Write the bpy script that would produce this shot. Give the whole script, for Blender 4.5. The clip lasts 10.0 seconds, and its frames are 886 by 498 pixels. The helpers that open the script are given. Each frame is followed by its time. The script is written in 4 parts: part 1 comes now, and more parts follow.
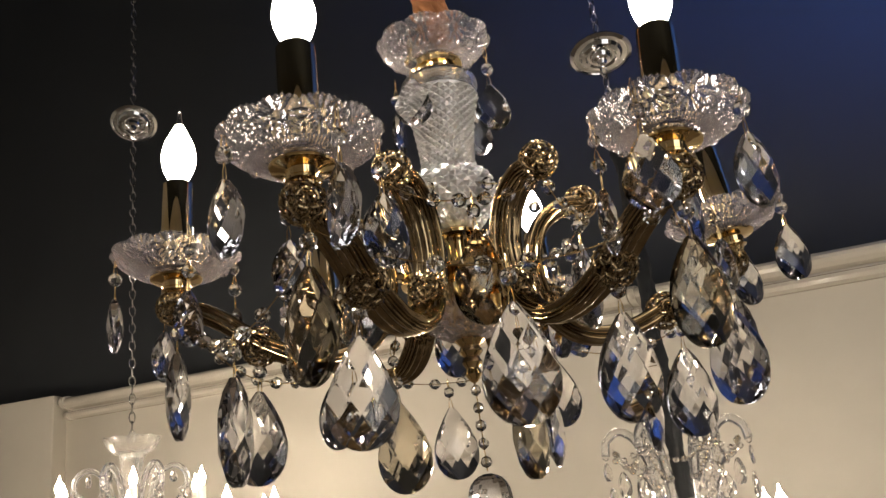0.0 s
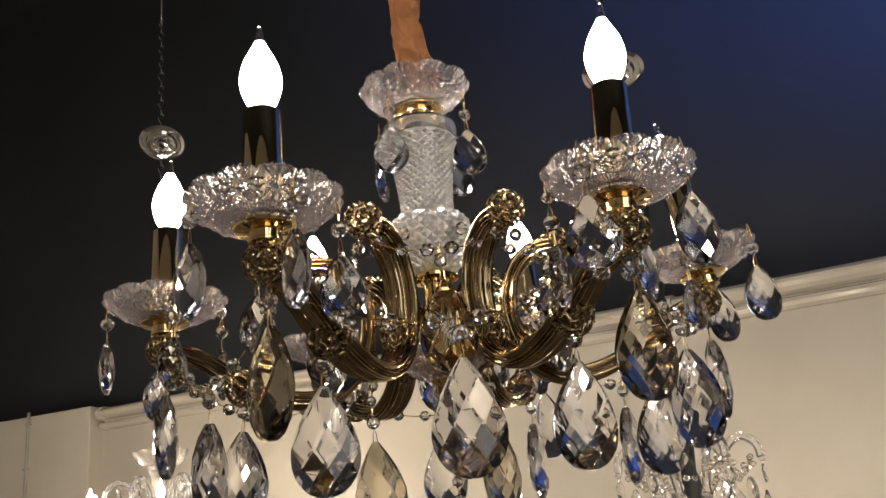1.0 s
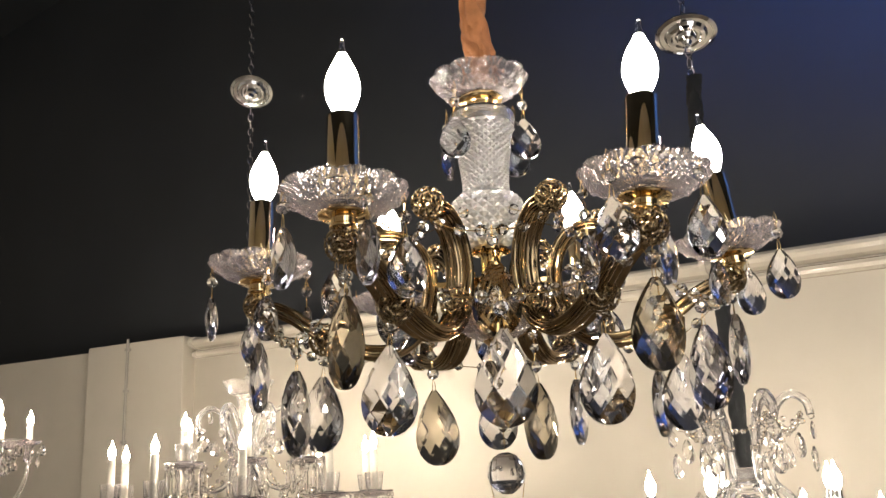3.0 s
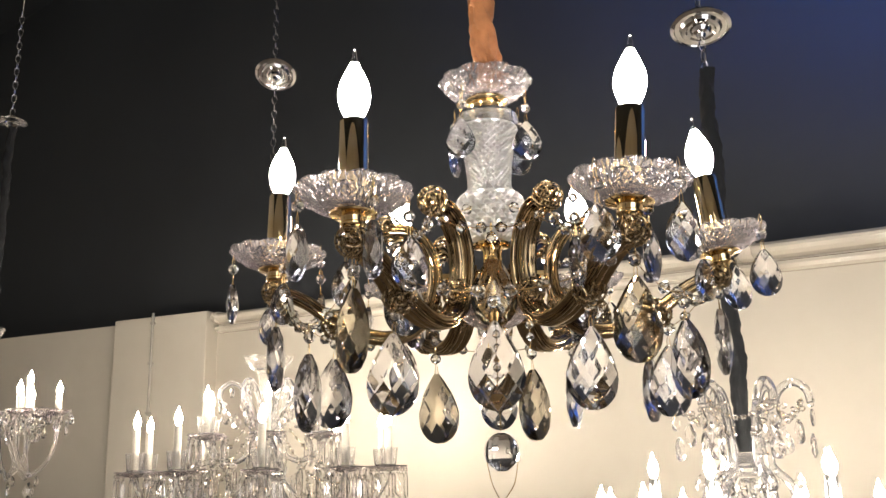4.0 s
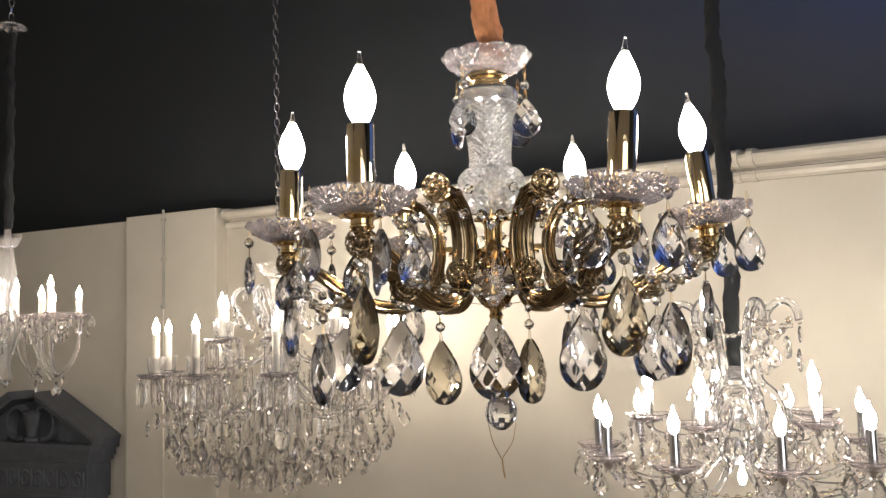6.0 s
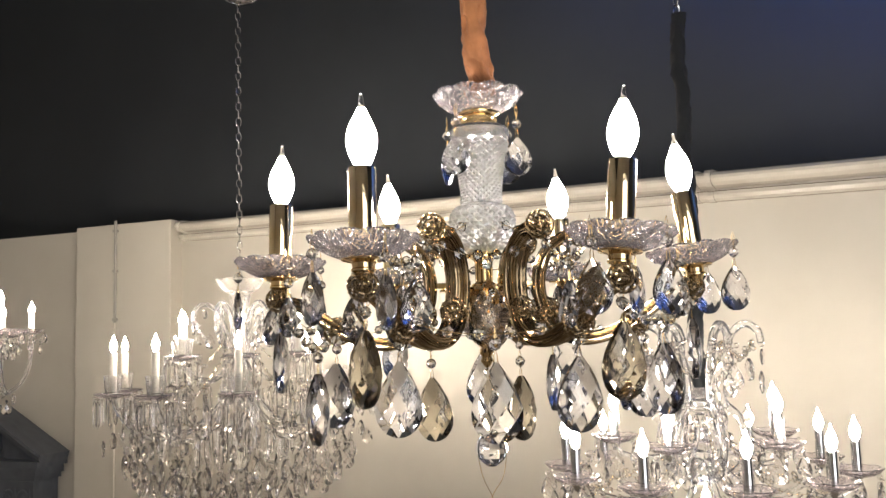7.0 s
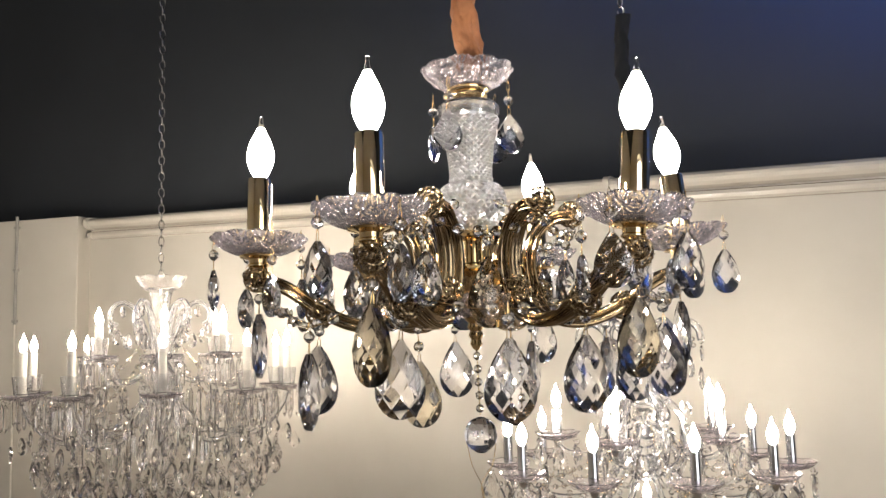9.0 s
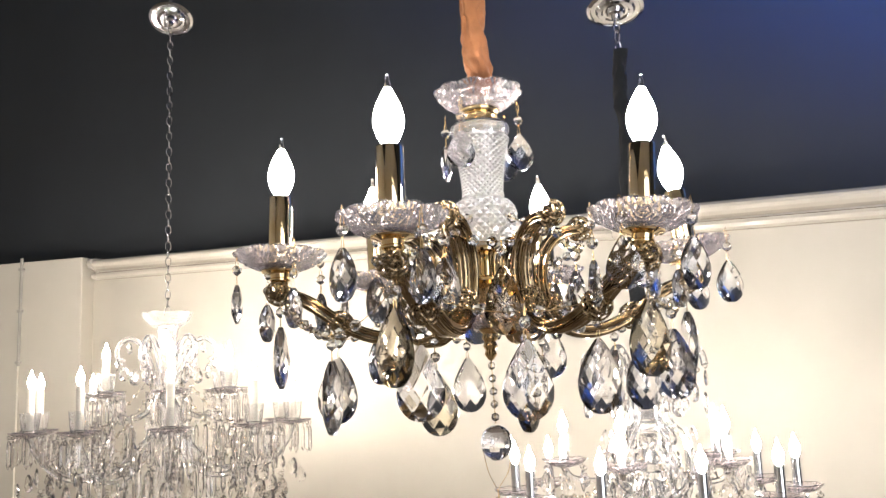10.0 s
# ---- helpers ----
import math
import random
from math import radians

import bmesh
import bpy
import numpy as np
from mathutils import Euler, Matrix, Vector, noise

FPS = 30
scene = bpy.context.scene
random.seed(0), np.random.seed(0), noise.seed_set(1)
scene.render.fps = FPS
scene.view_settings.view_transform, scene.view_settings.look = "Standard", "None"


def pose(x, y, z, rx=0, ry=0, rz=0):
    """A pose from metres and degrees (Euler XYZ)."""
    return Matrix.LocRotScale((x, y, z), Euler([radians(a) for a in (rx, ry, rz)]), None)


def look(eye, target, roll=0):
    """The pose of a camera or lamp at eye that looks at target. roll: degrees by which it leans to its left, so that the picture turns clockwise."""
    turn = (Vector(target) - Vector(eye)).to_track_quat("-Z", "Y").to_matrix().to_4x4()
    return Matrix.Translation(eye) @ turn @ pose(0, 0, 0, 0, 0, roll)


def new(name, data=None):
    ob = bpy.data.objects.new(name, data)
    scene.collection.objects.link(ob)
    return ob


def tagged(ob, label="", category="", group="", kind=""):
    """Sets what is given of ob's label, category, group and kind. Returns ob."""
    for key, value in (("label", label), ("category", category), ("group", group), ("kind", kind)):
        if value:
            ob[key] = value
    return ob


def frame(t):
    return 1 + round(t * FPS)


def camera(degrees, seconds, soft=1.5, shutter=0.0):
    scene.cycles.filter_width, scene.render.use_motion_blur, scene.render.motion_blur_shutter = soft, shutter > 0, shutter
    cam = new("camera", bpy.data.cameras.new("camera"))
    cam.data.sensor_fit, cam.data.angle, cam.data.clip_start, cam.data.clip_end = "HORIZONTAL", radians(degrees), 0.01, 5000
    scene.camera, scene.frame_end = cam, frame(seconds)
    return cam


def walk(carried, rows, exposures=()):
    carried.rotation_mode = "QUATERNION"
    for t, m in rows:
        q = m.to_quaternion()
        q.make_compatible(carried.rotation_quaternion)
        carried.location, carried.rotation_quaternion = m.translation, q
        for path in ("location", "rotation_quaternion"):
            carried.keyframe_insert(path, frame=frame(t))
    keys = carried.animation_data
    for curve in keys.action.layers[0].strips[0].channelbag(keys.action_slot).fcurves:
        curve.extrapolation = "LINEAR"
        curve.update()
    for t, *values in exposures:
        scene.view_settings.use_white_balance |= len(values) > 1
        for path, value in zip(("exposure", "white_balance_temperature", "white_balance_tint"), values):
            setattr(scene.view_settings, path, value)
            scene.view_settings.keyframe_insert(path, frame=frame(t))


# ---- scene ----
cam = camera(54.2, 10.0)
PATH = [
    (0, (-0.117, -0.858, 1.582), (0.104, 1.026, 2.215), -6.6),
    (0.5, (-0.083, -0.869, 1.592), (0.094, 1.017, 2.234), -6.3),
    (1, (-0.052, -0.905, 1.605), (0.083, 0.981, 2.254), -6.3),
    (1.5, (-0.045, -0.951, 1.614), (0.033, 0.951, 2.228), -5.7),
    (2, (-0.047, -0.996, 1.605), (-0.051, 0.929, 2.146), -4.6),
    (3.5, (-0.012, -1.078, 1.601), (-0.092, 0.851, 2.123), -2.3),
    (4, (0.0, -1.124, 1.6), (-0.113, 0.814, 2.084), -1.5),
    (4.5, (0.014, -1.16, 1.656), (-0.132, 0.795, 2.053), -1.9),
    (5, (0.021, -1.198, 1.677), (-0.129, 0.77, 1.995), -1.8),
    (6.5, (-0.008, -1.219, 1.753), (-0.11, 0.771, 1.926), -1.7),
    (7, (-0.046, -1.226, 1.767), (-0.064, 0.763, 1.975), -1.8),
    (7.5, (-0.092, -1.2, 1.765), (-0.013, 0.786, 1.985), -1.9),
    (8, (-0.131, -1.182, 1.762), (0.018, 0.803, 1.957), -2.5),
    (8.5, (-0.149, -1.171, 1.752), (0.032, 0.812, 1.937), -2.3),
    (9, (-0.164, -1.172, 1.733), (0.042, 0.804, 1.957), -1.7),
    (9.5, (-0.18, -1.196, 1.712), (0.037, 0.763, 2.05), -1.7),
    (10, (-0.193, -1.208, 1.687), (0.021, 0.754, 2.011), -2.4),
]
walk(cam, [(t, look(eye, target, roll)) for t, eye, target, roll in PATH],
     [(0.0, 0.33, 6400, 10), (2.0, 0.56, 6350, 10), (3.5, 1.12, 6150, 10), (4.0, 1.22, 6050, 10), (4.5, 1.36, 5950, 10), (5.2, 1.3, 5900, 10), (6.5, 0.93, 5950, 10),
      (7.5, 1.42, 5800, 10), (8.3, 1.34, 5750, 10), (9.0, 1.05, 5800, 10), (9.5, 1.36, 5700, 10), (10.0, 1.55, 5650, 10)])

# ---- world, lamps ----
world = bpy.data.worlds.new("shop_dark")
world.use_nodes = True
world.node_tree.nodes["Background"].inputs[0].default_value = (0.02, 0.025, 0.035, 1)
world.node_tree.nodes["Background"].inputs[1].default_value = 0.2
scene.world = world
BULB = 119.0
BULB_FAR = 160.0


def opening_lamp(name, eye, target, w, h, watts, colour, spread=180):
    """An added area lamp, set in an opening of the unseen back wall."""
    d = bpy.data.lights.new(name, "AREA")
    d.shape, d.size, d.size_y, d.energy, d.color = "RECTANGLE", w, h, watts, colour
    d.spread = radians(spread)
    new(name, d).matrix_world = look(eye, target)


# stands in for an unseen blue source that tints the upper right wall
opening_lamp("blue_high", (4.1, -4.15, 3.1), (2.85, 1.1, 4.08), 1.15, 0.75, 62.0, (0.07, 0.24, 1.0), 34)
# added fill: brightens the chandelier's front and streaks the brass sleeves
opening_lamp("fill_south", (1.8, -4.16, 2.3), (1.4, 0, 2.3), 2.8, 3.7, 62.0, (1.0, 0.95, 0.88))


# ---- materials ----
def material(name):
    m = bpy.data.materials.new(name)
    m.use_nodes = True
    nt = m.node_tree
    return m, nt, nt.nodes["Principled BSDF"]


def node(nt, kind, **props):
    n = nt.nodes.new(kind)
    for k, v in props.items():
        n.inputs[k].default_value = v
    return n


def link(nt, a, ao, b, bi):
    nt.links.new(a.outputs[ao], b.inputs[bi])


def ramp_between(nt, src, out, c1, c2, lo=0.3, hi=0.7):
    r = nt.nodes.new("ShaderNodeValToRGB")
    r.color_ramp.elements[0].color, r.color_ramp.elements[1].color = (*c1, 1), (*c2, 1)
    r.color_ramp.elements[0].position, r.color_ramp.elements[1].position = lo, hi
    link(nt, src, out, r, "Fac")
    return r


def painted(name, c1, c2, rough, scale=3.0, bump=0.1, fine=120.0, stretch=(1, 1, 1)):
    """Paint or plaster: broad blotches, fine grain."""
    m, nt, b = material(name)
    tc = nt.nodes.new("ShaderNodeTexCoord")
    mp = nt.nodes.new("ShaderNodeMapping")
    mp.inputs["Scale"].default_value = stretch
    link(nt, tc, "Object", mp, "Vector")
    n1 = node(nt, "ShaderNodeTexNoise", Scale=scale, Detail=6.0, Roughness=0.6)
    n2 = node(nt, "ShaderNodeTexNoise", Scale=fine, Detail=3.0)
    link(nt, mp, "Vector", n1, "Vector"), link(nt, mp, "Vector", n2, "Vector")
    r = ramp_between(nt, n1, "Fac", c1, c2)
    link(nt, r, "Color", b, "Base Color")
    rr = nt.nodes.new("ShaderNodeMapRange")
    rr.inputs["To Min"].default_value, rr.inputs["To Max"].default_value = rough - 0.08, rough + 0.08
    link(nt, n1, "Fac", rr, "Value"), link(nt, rr, "Result", b, "Roughness")
    bp = node(nt, "ShaderNodeBump", Strength=bump, Distance=0.002)
    link(nt, n2, "Fac", bp, "Height"), link(nt, bp, "Normal", b, "Normal")
    return m


def metal(name, c1, c2, rough, scale=60.0, bump=0.05):
    m, nt, b = material(name)
    tc = nt.nodes.new("ShaderNodeTexCoord")
    n1 = node(nt, "ShaderNodeTexNoise", Scale=scale, Detail=5.0)
    link(nt, tc, "Object", n1, "Vector")
    r = ramp_between(nt, n1, "Fac", c1, c2)
    link(nt, r, "Color", b, "Base Color")
    b.inputs["Metallic"].default_value = 1.0
    rr = nt.nodes.new("ShaderNodeMapRange")
    rr.inputs["To Min"].default_value, rr.inputs["To Max"].default_value = rough * 0.6, rough * 1.5
    link(nt, n1, "Fac", rr, "Value"), link(nt, rr, "Result", b, "Roughness")
    if bump:
        bp = node(nt, "ShaderNodeBump", Strength=bump, Distance=0.001)
        link(nt, n1, "Fac", bp, "Height"), link(nt, bp, "Normal", b, "Normal")
    return m


def crystal(name, tint=(1, 1, 1), ior=1.51):
    """Cut lead crystal, with a trace of uneven polish."""
    m, nt, b = material(name)
    nt.nodes.remove(b)
    g = nt.nodes.new("ShaderNodeBsdfGlass")
    g.inputs["Color"].default_value = (*tint, 1)
    g.inputs["IOR"].default_value = ior
    tc = nt.nodes.new("ShaderNodeTexCoord")
    n = node(nt, "ShaderNodeTexNoise", Scale=180.0, Detail=2.0)
    link(nt, tc, "Object", n, "Vector")
    r = nt.nodes.new("ShaderNodeMapRange")
    r.inputs["To Min"].default_value, r.inputs["To Max"].default_value = 0.0, 0.025
    link(nt, n, "Fac", r, "Value"), link(nt, r, "Result", g, "Roughness")
    link(nt, g, 0, nt.nodes["Material Output"], "Surface")
    return m


def pressed_glass(name, scale=260.0, haze=0.22, bump=0.6, tint=(0.98, 0.95, 0.96), rough=0.06, gloss=0.0):
    """Pressed glass with fine cuts: glass with a little scatter from the cut faces; gloss: the share that they mirror."""
    m, nt, b = material(name)
    nt.nodes.remove(b)
    out = nt.nodes["Material Output"]
    tc = nt.nodes.new("ShaderNodeTexCoord")
    v = node(nt, "ShaderNodeTexVoronoi", Scale=scale)
    n = node(nt, "ShaderNodeTexNoise", Scale=scale * 0.35, Detail=3.0)
    link(nt, tc, "Object", v, "Vector"), link(nt, tc, "Object", n, "Vector")
    mx = nt.nodes.new("ShaderNodeMath")
    mx.operation = "MULTIPLY_ADD"
    mx.inputs[1].default_value = 0.5
    link(nt, n, "Fac", mx, 0), link(nt, v, "Distance", mx, 2)
    bp = node(nt, "ShaderNodeBump", Strength=bump, Distance=0.003)
    link(nt, mx, "Value", bp, "Height")
    g = nt.nodes.new("ShaderNodeBsdfGlass")
    g.inputs["Color"].default_value = (*tint, 1)
    g.inputs["IOR"].default_value, g.inputs["Roughness"].default_value = 1.5, rough
    t = nt.nodes.new("ShaderNodeBsdfTranslucent")
    t.inputs["Color"].default_value = (0.9, 0.86, 0.88, 1)
    d = nt.nodes.new("ShaderNodeBsdfDiffuse")
    d.inputs["Color"].default_value = (0.9, 0.86, 0.88, 1)
    td = nt.nodes.new("ShaderNodeMixShader")
    link(nt, t, 0, td, 1), link(nt, d, 0, td, 2)
    mix = nt.nodes.new("ShaderNodeMixShader")
    mix.inputs[0].default_value = haze
    for s in (g, t, d):
        link(nt, bp, "Normal", s, "Normal")
    link(nt, td, 0, mix, 2), link(nt, mix, 0, out, "Surface")
    if gloss:
        sh = nt.nodes.new("ShaderNodeBsdfGlossy")
        sh.inputs["Roughness"].default_value = 0.28
        sm = nt.nodes.new("ShaderNodeMixShader")
        sm.inputs[0].default_value = gloss
        link(nt, g, 0, sm, 1), link(nt, sh, 0, sm, 2), link(nt, sm, 0, mix, 1)
    else:
        link(nt, g, 0, mix, 1)
    return m


def glow(name, colour, strength, fade=None):
    """A lit bulb; fade: the height over which the glow rises from the socket to full."""
    m, nt, b = material(name)
    nt.nodes.remove(b)
    e = nt.nodes.new("ShaderNodeEmission")
    e.inputs["Color"].default_value, e.inputs["Strength"].default_value = (*colour, 1), strength
    if fade:
        tc = nt.nodes.new("ShaderNodeTexCoord")
        xyz = nt.nodes.new("ShaderNodeSeparateXYZ")
        link(nt, tc, "Object", xyz, "Vector")
        r = nt.nodes.new("ShaderNodeMapRange")
        r.interpolation_type = "SMOOTHSTEP"
        r.inputs["From Min"].default_value, r.inputs["From Max"].default_value = 0.0, fade
        r.inputs["To Min"].default_value, r.inputs["To Max"].default_value = strength * 0.002, strength
        link(nt, xyz, "Z", r, "Value"), link(nt, r, "Result", e, "Strength")
    link(nt, e, 0, nt.nodes["Material Output"], "Surface")
    return m


M_WALL = painted("cream_plaster", (0.51, 0.465, 0.395), (0.58, 0.535, 0.46), 0.6, 1.2, 0.08, 90)
M_TRIM = painted("cream_gloss_paint", (0.52, 0.475, 0.405), (0.61, 0.565, 0.49), 0.17, 2.0, 0.06, 60)
M_BLACK = painted("black_navy_paint", (0.024, 0.027, 0.032), (0.034, 0.038, 0.044), 0.75, 0.8, 0.1, 40)
M_FLOOR = painted("brown_floor", (0.20, 0.16, 0.12), (0.28, 0.23, 0.18), 0.4, 2.5, 0.1, 60, (1, 6, 1))
M_BACK = painted("warm_grey_plaster", (0.66, 0.62, 0.55), (0.74, 0.70, 0.63), 0.7, 1.0)
M_CAB = painted("blue_grey_paint", (0.060, 0.066, 0.080), (0.105, 0.112, 0.130), 0.5, 7.0, 0.3, 50)
M_PIPE = painted("grey_conduit", (0.30, 0.28, 0.25), (0.42, 0.39, 0.34), 0.45, 6.0)
M_BRASS = metal("polished_brass", (0.80, 0.58, 0.28), (0.90, 0.70, 0.38), 0.06, 40, 0.0)
M_SLEEVE = metal("satin_brass_sleeve", (0.90, 0.70, 0.38), (0.97, 0.84, 0.58), 0.04, 25, 0.0)
M_CANOPY = metal("smoked_chrome", (0.52, 0.52, 0.53), (0.68, 0.68, 0.69), 0.08, 25, 0.0)
M_ARM = metal("antique_brass_ribs", (0.25, 0.185, 0.11), (0.46, 0.35, 0.20), 0.12, 45, 0.06)
M_ROSE = metal("dark_antique_brass", (0.21, 0.155, 0.09), (0.46, 0.35, 0.20), 0.22, 200, 0.1)
M_WIRE = metal("brass_wire", (0.70, 0.52, 0.25), (0.80, 0.60, 0.30), 0.2, 40, 0)
M_CHROME = metal("chrome", (0.75, 0.76, 0.78), (0.86, 0.87, 0.88), 0.08, 30, 0.02)
M_STEEL = metal("dull_steel_chain", (0.46, 0.46, 0.46), (0.68, 0.67, 0.65), 0.22, 90, 0.05)
M_XTAL = crystal("clear_crystal", (0.985, 0.985, 1.0))
M_BEADX = crystal("bead_crystal", (0.99, 0.985, 0.975))
M_FARX = pressed_glass("far_crystal", 20.0, 0.03, 0.0, (0.99, 0.98, 0.97), 0.0)
M_SMOKE = crystal("smoky_crystal", (0.88, 0.845, 0.77))
M_PRESS = pressed_glass("pressed_glass", 620.0, 0.05, 0.13, (0.99, 0.965, 0.975), 0.02)
M_FARCUP = pressed_glass("far_pressed_glass", 150.0, 0.04, 0.25)
M_VASE = pressed_glass("diamond_cut_glass", 120.0, 0.085, 0.0, (0.99, 0.985, 0.975), 0.0, 0.30)
M_CLEAR = pressed_glass("clear_glass", 30.0, 0.06, 0.08, (0.98, 0.98, 0.98), 0.01)
M_TIP = crystal("clear_bulb_glass", (1, 1, 1), 1.3)
M_FROST = pressed_glass("frosted_glass", 90.0, 0.06, 0.1, (0.98, 0.97, 0.95), 0.2)
M_BULB = glow("lit_bulb", (1.0, 0.88, 0.73), BULB, 0.026)
M_BULB_FAR = glow("lit_bulb_warm", (1.0, 0.85, 0.65), BULB_FAR)
M_BULB_CHR = glow("lit_bulb_bright", (1.0, 0.85, 0.65), BULB_FAR * 0.66)
M_CANDLE = painted("ivory_candle_sleeve", (0.72, 0.66, 0.56), (0.80, 0.75, 0.66), 0.5, 20)
M_ORANGE = painted("tan_velvet", (0.13, 0.046, 0.013), (0.22, 0.086, 0.026), 0.85, 25.0, 0.4, 400)
M_VELVET = painted("black_velvet", (0.009, 0.0095, 0.011), (0.014, 0.0148, 0.017), 0.95, 20.0, 0.4, 300)


# ---- mesh helpers ----
def mesh_of(name, verts, faces, mat, smooth=False, sharp=0.7):
    me = bpy.data.meshes.new(name)
    me.from_pydata([tuple(v) for v in verts], [], faces)
    me.materials.append(mat)
    bm = bmesh.new()
    bm.from_mesh(me)
    bmesh.ops.recalc_face_normals(bm, faces=bm.faces)
    for e in bm.edges:
        e.smooth = not (smooth and sharp and len(e.link_faces) == 2 and e.calc_face_angle(0.0) > sharp)
    bm.to_mesh(me)
    bm.free()
    me.polygons.foreach_set("use_smooth", [smooth] * len(me.polygons))
    me.update()
    return me


def put(name, me, parent=None, m=None, label=""):
    """One mesh object, as a part of parent."""
    ob = new(name, me)
    ob.parent = parent
    if m is not None:
        ob.matrix_basis = m
    if label:
        ob["label"] = label
    return ob


def T(x, y, z):
    return Matrix.Translation((x, y, z))


def RZ(deg):
    return Matrix.Rotation(radians(deg), 4, "Z")


def thing(name, x, y, z, label, category, group=""):
    e = new(name)
    e.location = (x, y, z)
    e.empty_display_size = 0.05
    return tagged(e, label, category, group)


def lathe(name, prof, n, mat, smooth=True, twist=0.0):
    """prof: (r, z) rows; a radius of 0 closes with a point."""
    verts, faces, rings = [], [], []
    for j, (r, z) in enumerate(prof):
        if r <= 1e-6:
            rings.append([len(verts)])
            verts.append((0, 0, z))
        else:
            rings.append(list(range(len(verts), len(verts) + n)))
            for i in range(n):
                a = 2 * math.pi * (i + twist * j) / n
                verts.append((r * math.cos(a), r * math.sin(a), z))
    for p, q in zip(rings, rings[1:]):
        for i in range(n):
            k = (i + 1) % n
            if len(p) == 1 and len(q) == 1:
                continue
            if len(p) == 1:
                faces.append((p[0], q[k], q[i]))
            elif len(q) == 1:
                faces.append((p[i], p[k], q[0]))
            else:
                faces.append((p[i], p[k], q[k], q[i]))
    for ring, flip in ((rings[0], True), (rings[-1], False)):
        if len(ring) > 1 and (prof[0] != prof[-1]):
            faces.append(tuple(reversed(ring)) if flip else tuple(ring))
    me = mesh_of(name, verts, faces, mat, smooth)
    return me


def catmull(pts, per=6):
    pts = [Vector(p) for p in pts]
    out = []
    ext = [2 * pts[0] - pts[1], *pts, 2 * pts[-1] - pts[-2]]
    for i in range(1, len(ext) - 2):
        p0, p1, p2, p3 = ext[i - 1:i + 3]
        for k in range(per):
            t = k / per
            out.append(0.5 * (2 * p1 + (p2 - p0) * t + (2 * p0 - 5 * p1 + 4 * p2 - p3) * t * t + (3 * p1 - p0 - 3 * p2 + p3) * t ** 3))
    out.append(pts[-1])
    return out


def sweep(name, path, section, mat, smooth=True, side=None, scale=None):
    """section: closed (a, b) outline; a along the side vector, b along the normal of the path."""
    verts, faces = [], []
    n = len(section)
    prev = None
    for i, p in enumerate(path):
        t = (path[min(i + 1, len(path) - 1)] - path[max(i - 1, 0)]).normalized()
        if side is not None:
            s = Vector(side)
        else:
            ref = prev if prev is not None else (Vector((0, 0, 1)) if abs(t.z) < 0.9 else Vector((1, 0, 0)))
            s = (ref - t * ref.dot(t)).normalized()
            prev = s
        b = t.cross(s)
        k = scale(i / (len(path) - 1)) if scale else 1.0
        verts += [p + s * (u * k) + b * (v * k) for u, v in section]
    for i in range(len(path) - 1):
        for j in range(n):
            faces.append((i * n + j, i * n + (j + 1) % n, (i + 1) * n + (j + 1) % n, (i + 1) * n + j))
    faces.append(tuple(reversed(range(n))))
    faces.append(tuple(range((len(path) - 1) * n, len(path) * n)))
    me = mesh_of(name, verts, faces, mat, smooth)
    return me


def circle(r, n=8):
    return [(r * math.cos(2 * math.pi * i / n), r * math.sin(2 * math.pi * i / n)) for i in range(n)]


def joined(name, chunks, mat, smooth=False):
    """One mesh from (verts, faces) chunks."""
    verts, faces = [], []
    for v, f in chunks:
        o = len(verts)
        verts += v
        faces += [tuple(i + o for i in q) for q in f]
    return mesh_of(name, verts, faces, mat, smooth)


def box_chunk(x0, y0, z0, x1, y1, z1):
    v = [(x, y, z) for x in (x0, x1) for y in (y0, y1) for z in (z0, z1)]
    f = [(0, 1, 3, 2), (4, 6, 7, 5), (0, 4, 5, 1), (2, 3, 7, 6), (0, 2, 6, 4), (1, 5, 7, 3)]
    return v, f


def box_mesh(name, x0, y0, z0, x1, y1, z1, mat, bevel=0.0):
    me = joined(name, [box_chunk(x0, y0, z0, x1, y1, z1)], mat)
    bm = bmesh.new()
    bm.from_mesh(me)
    if bevel:
        bmesh.ops.bevel(bm, geom=list(bm.edges), offset=bevel, segments=2, affect="EDGES", profile=0.5)
    bmesh.ops.recalc_face_normals(bm, faces=bm.faces)
    bm.to_mesh(me)
    bm.free()
    return me


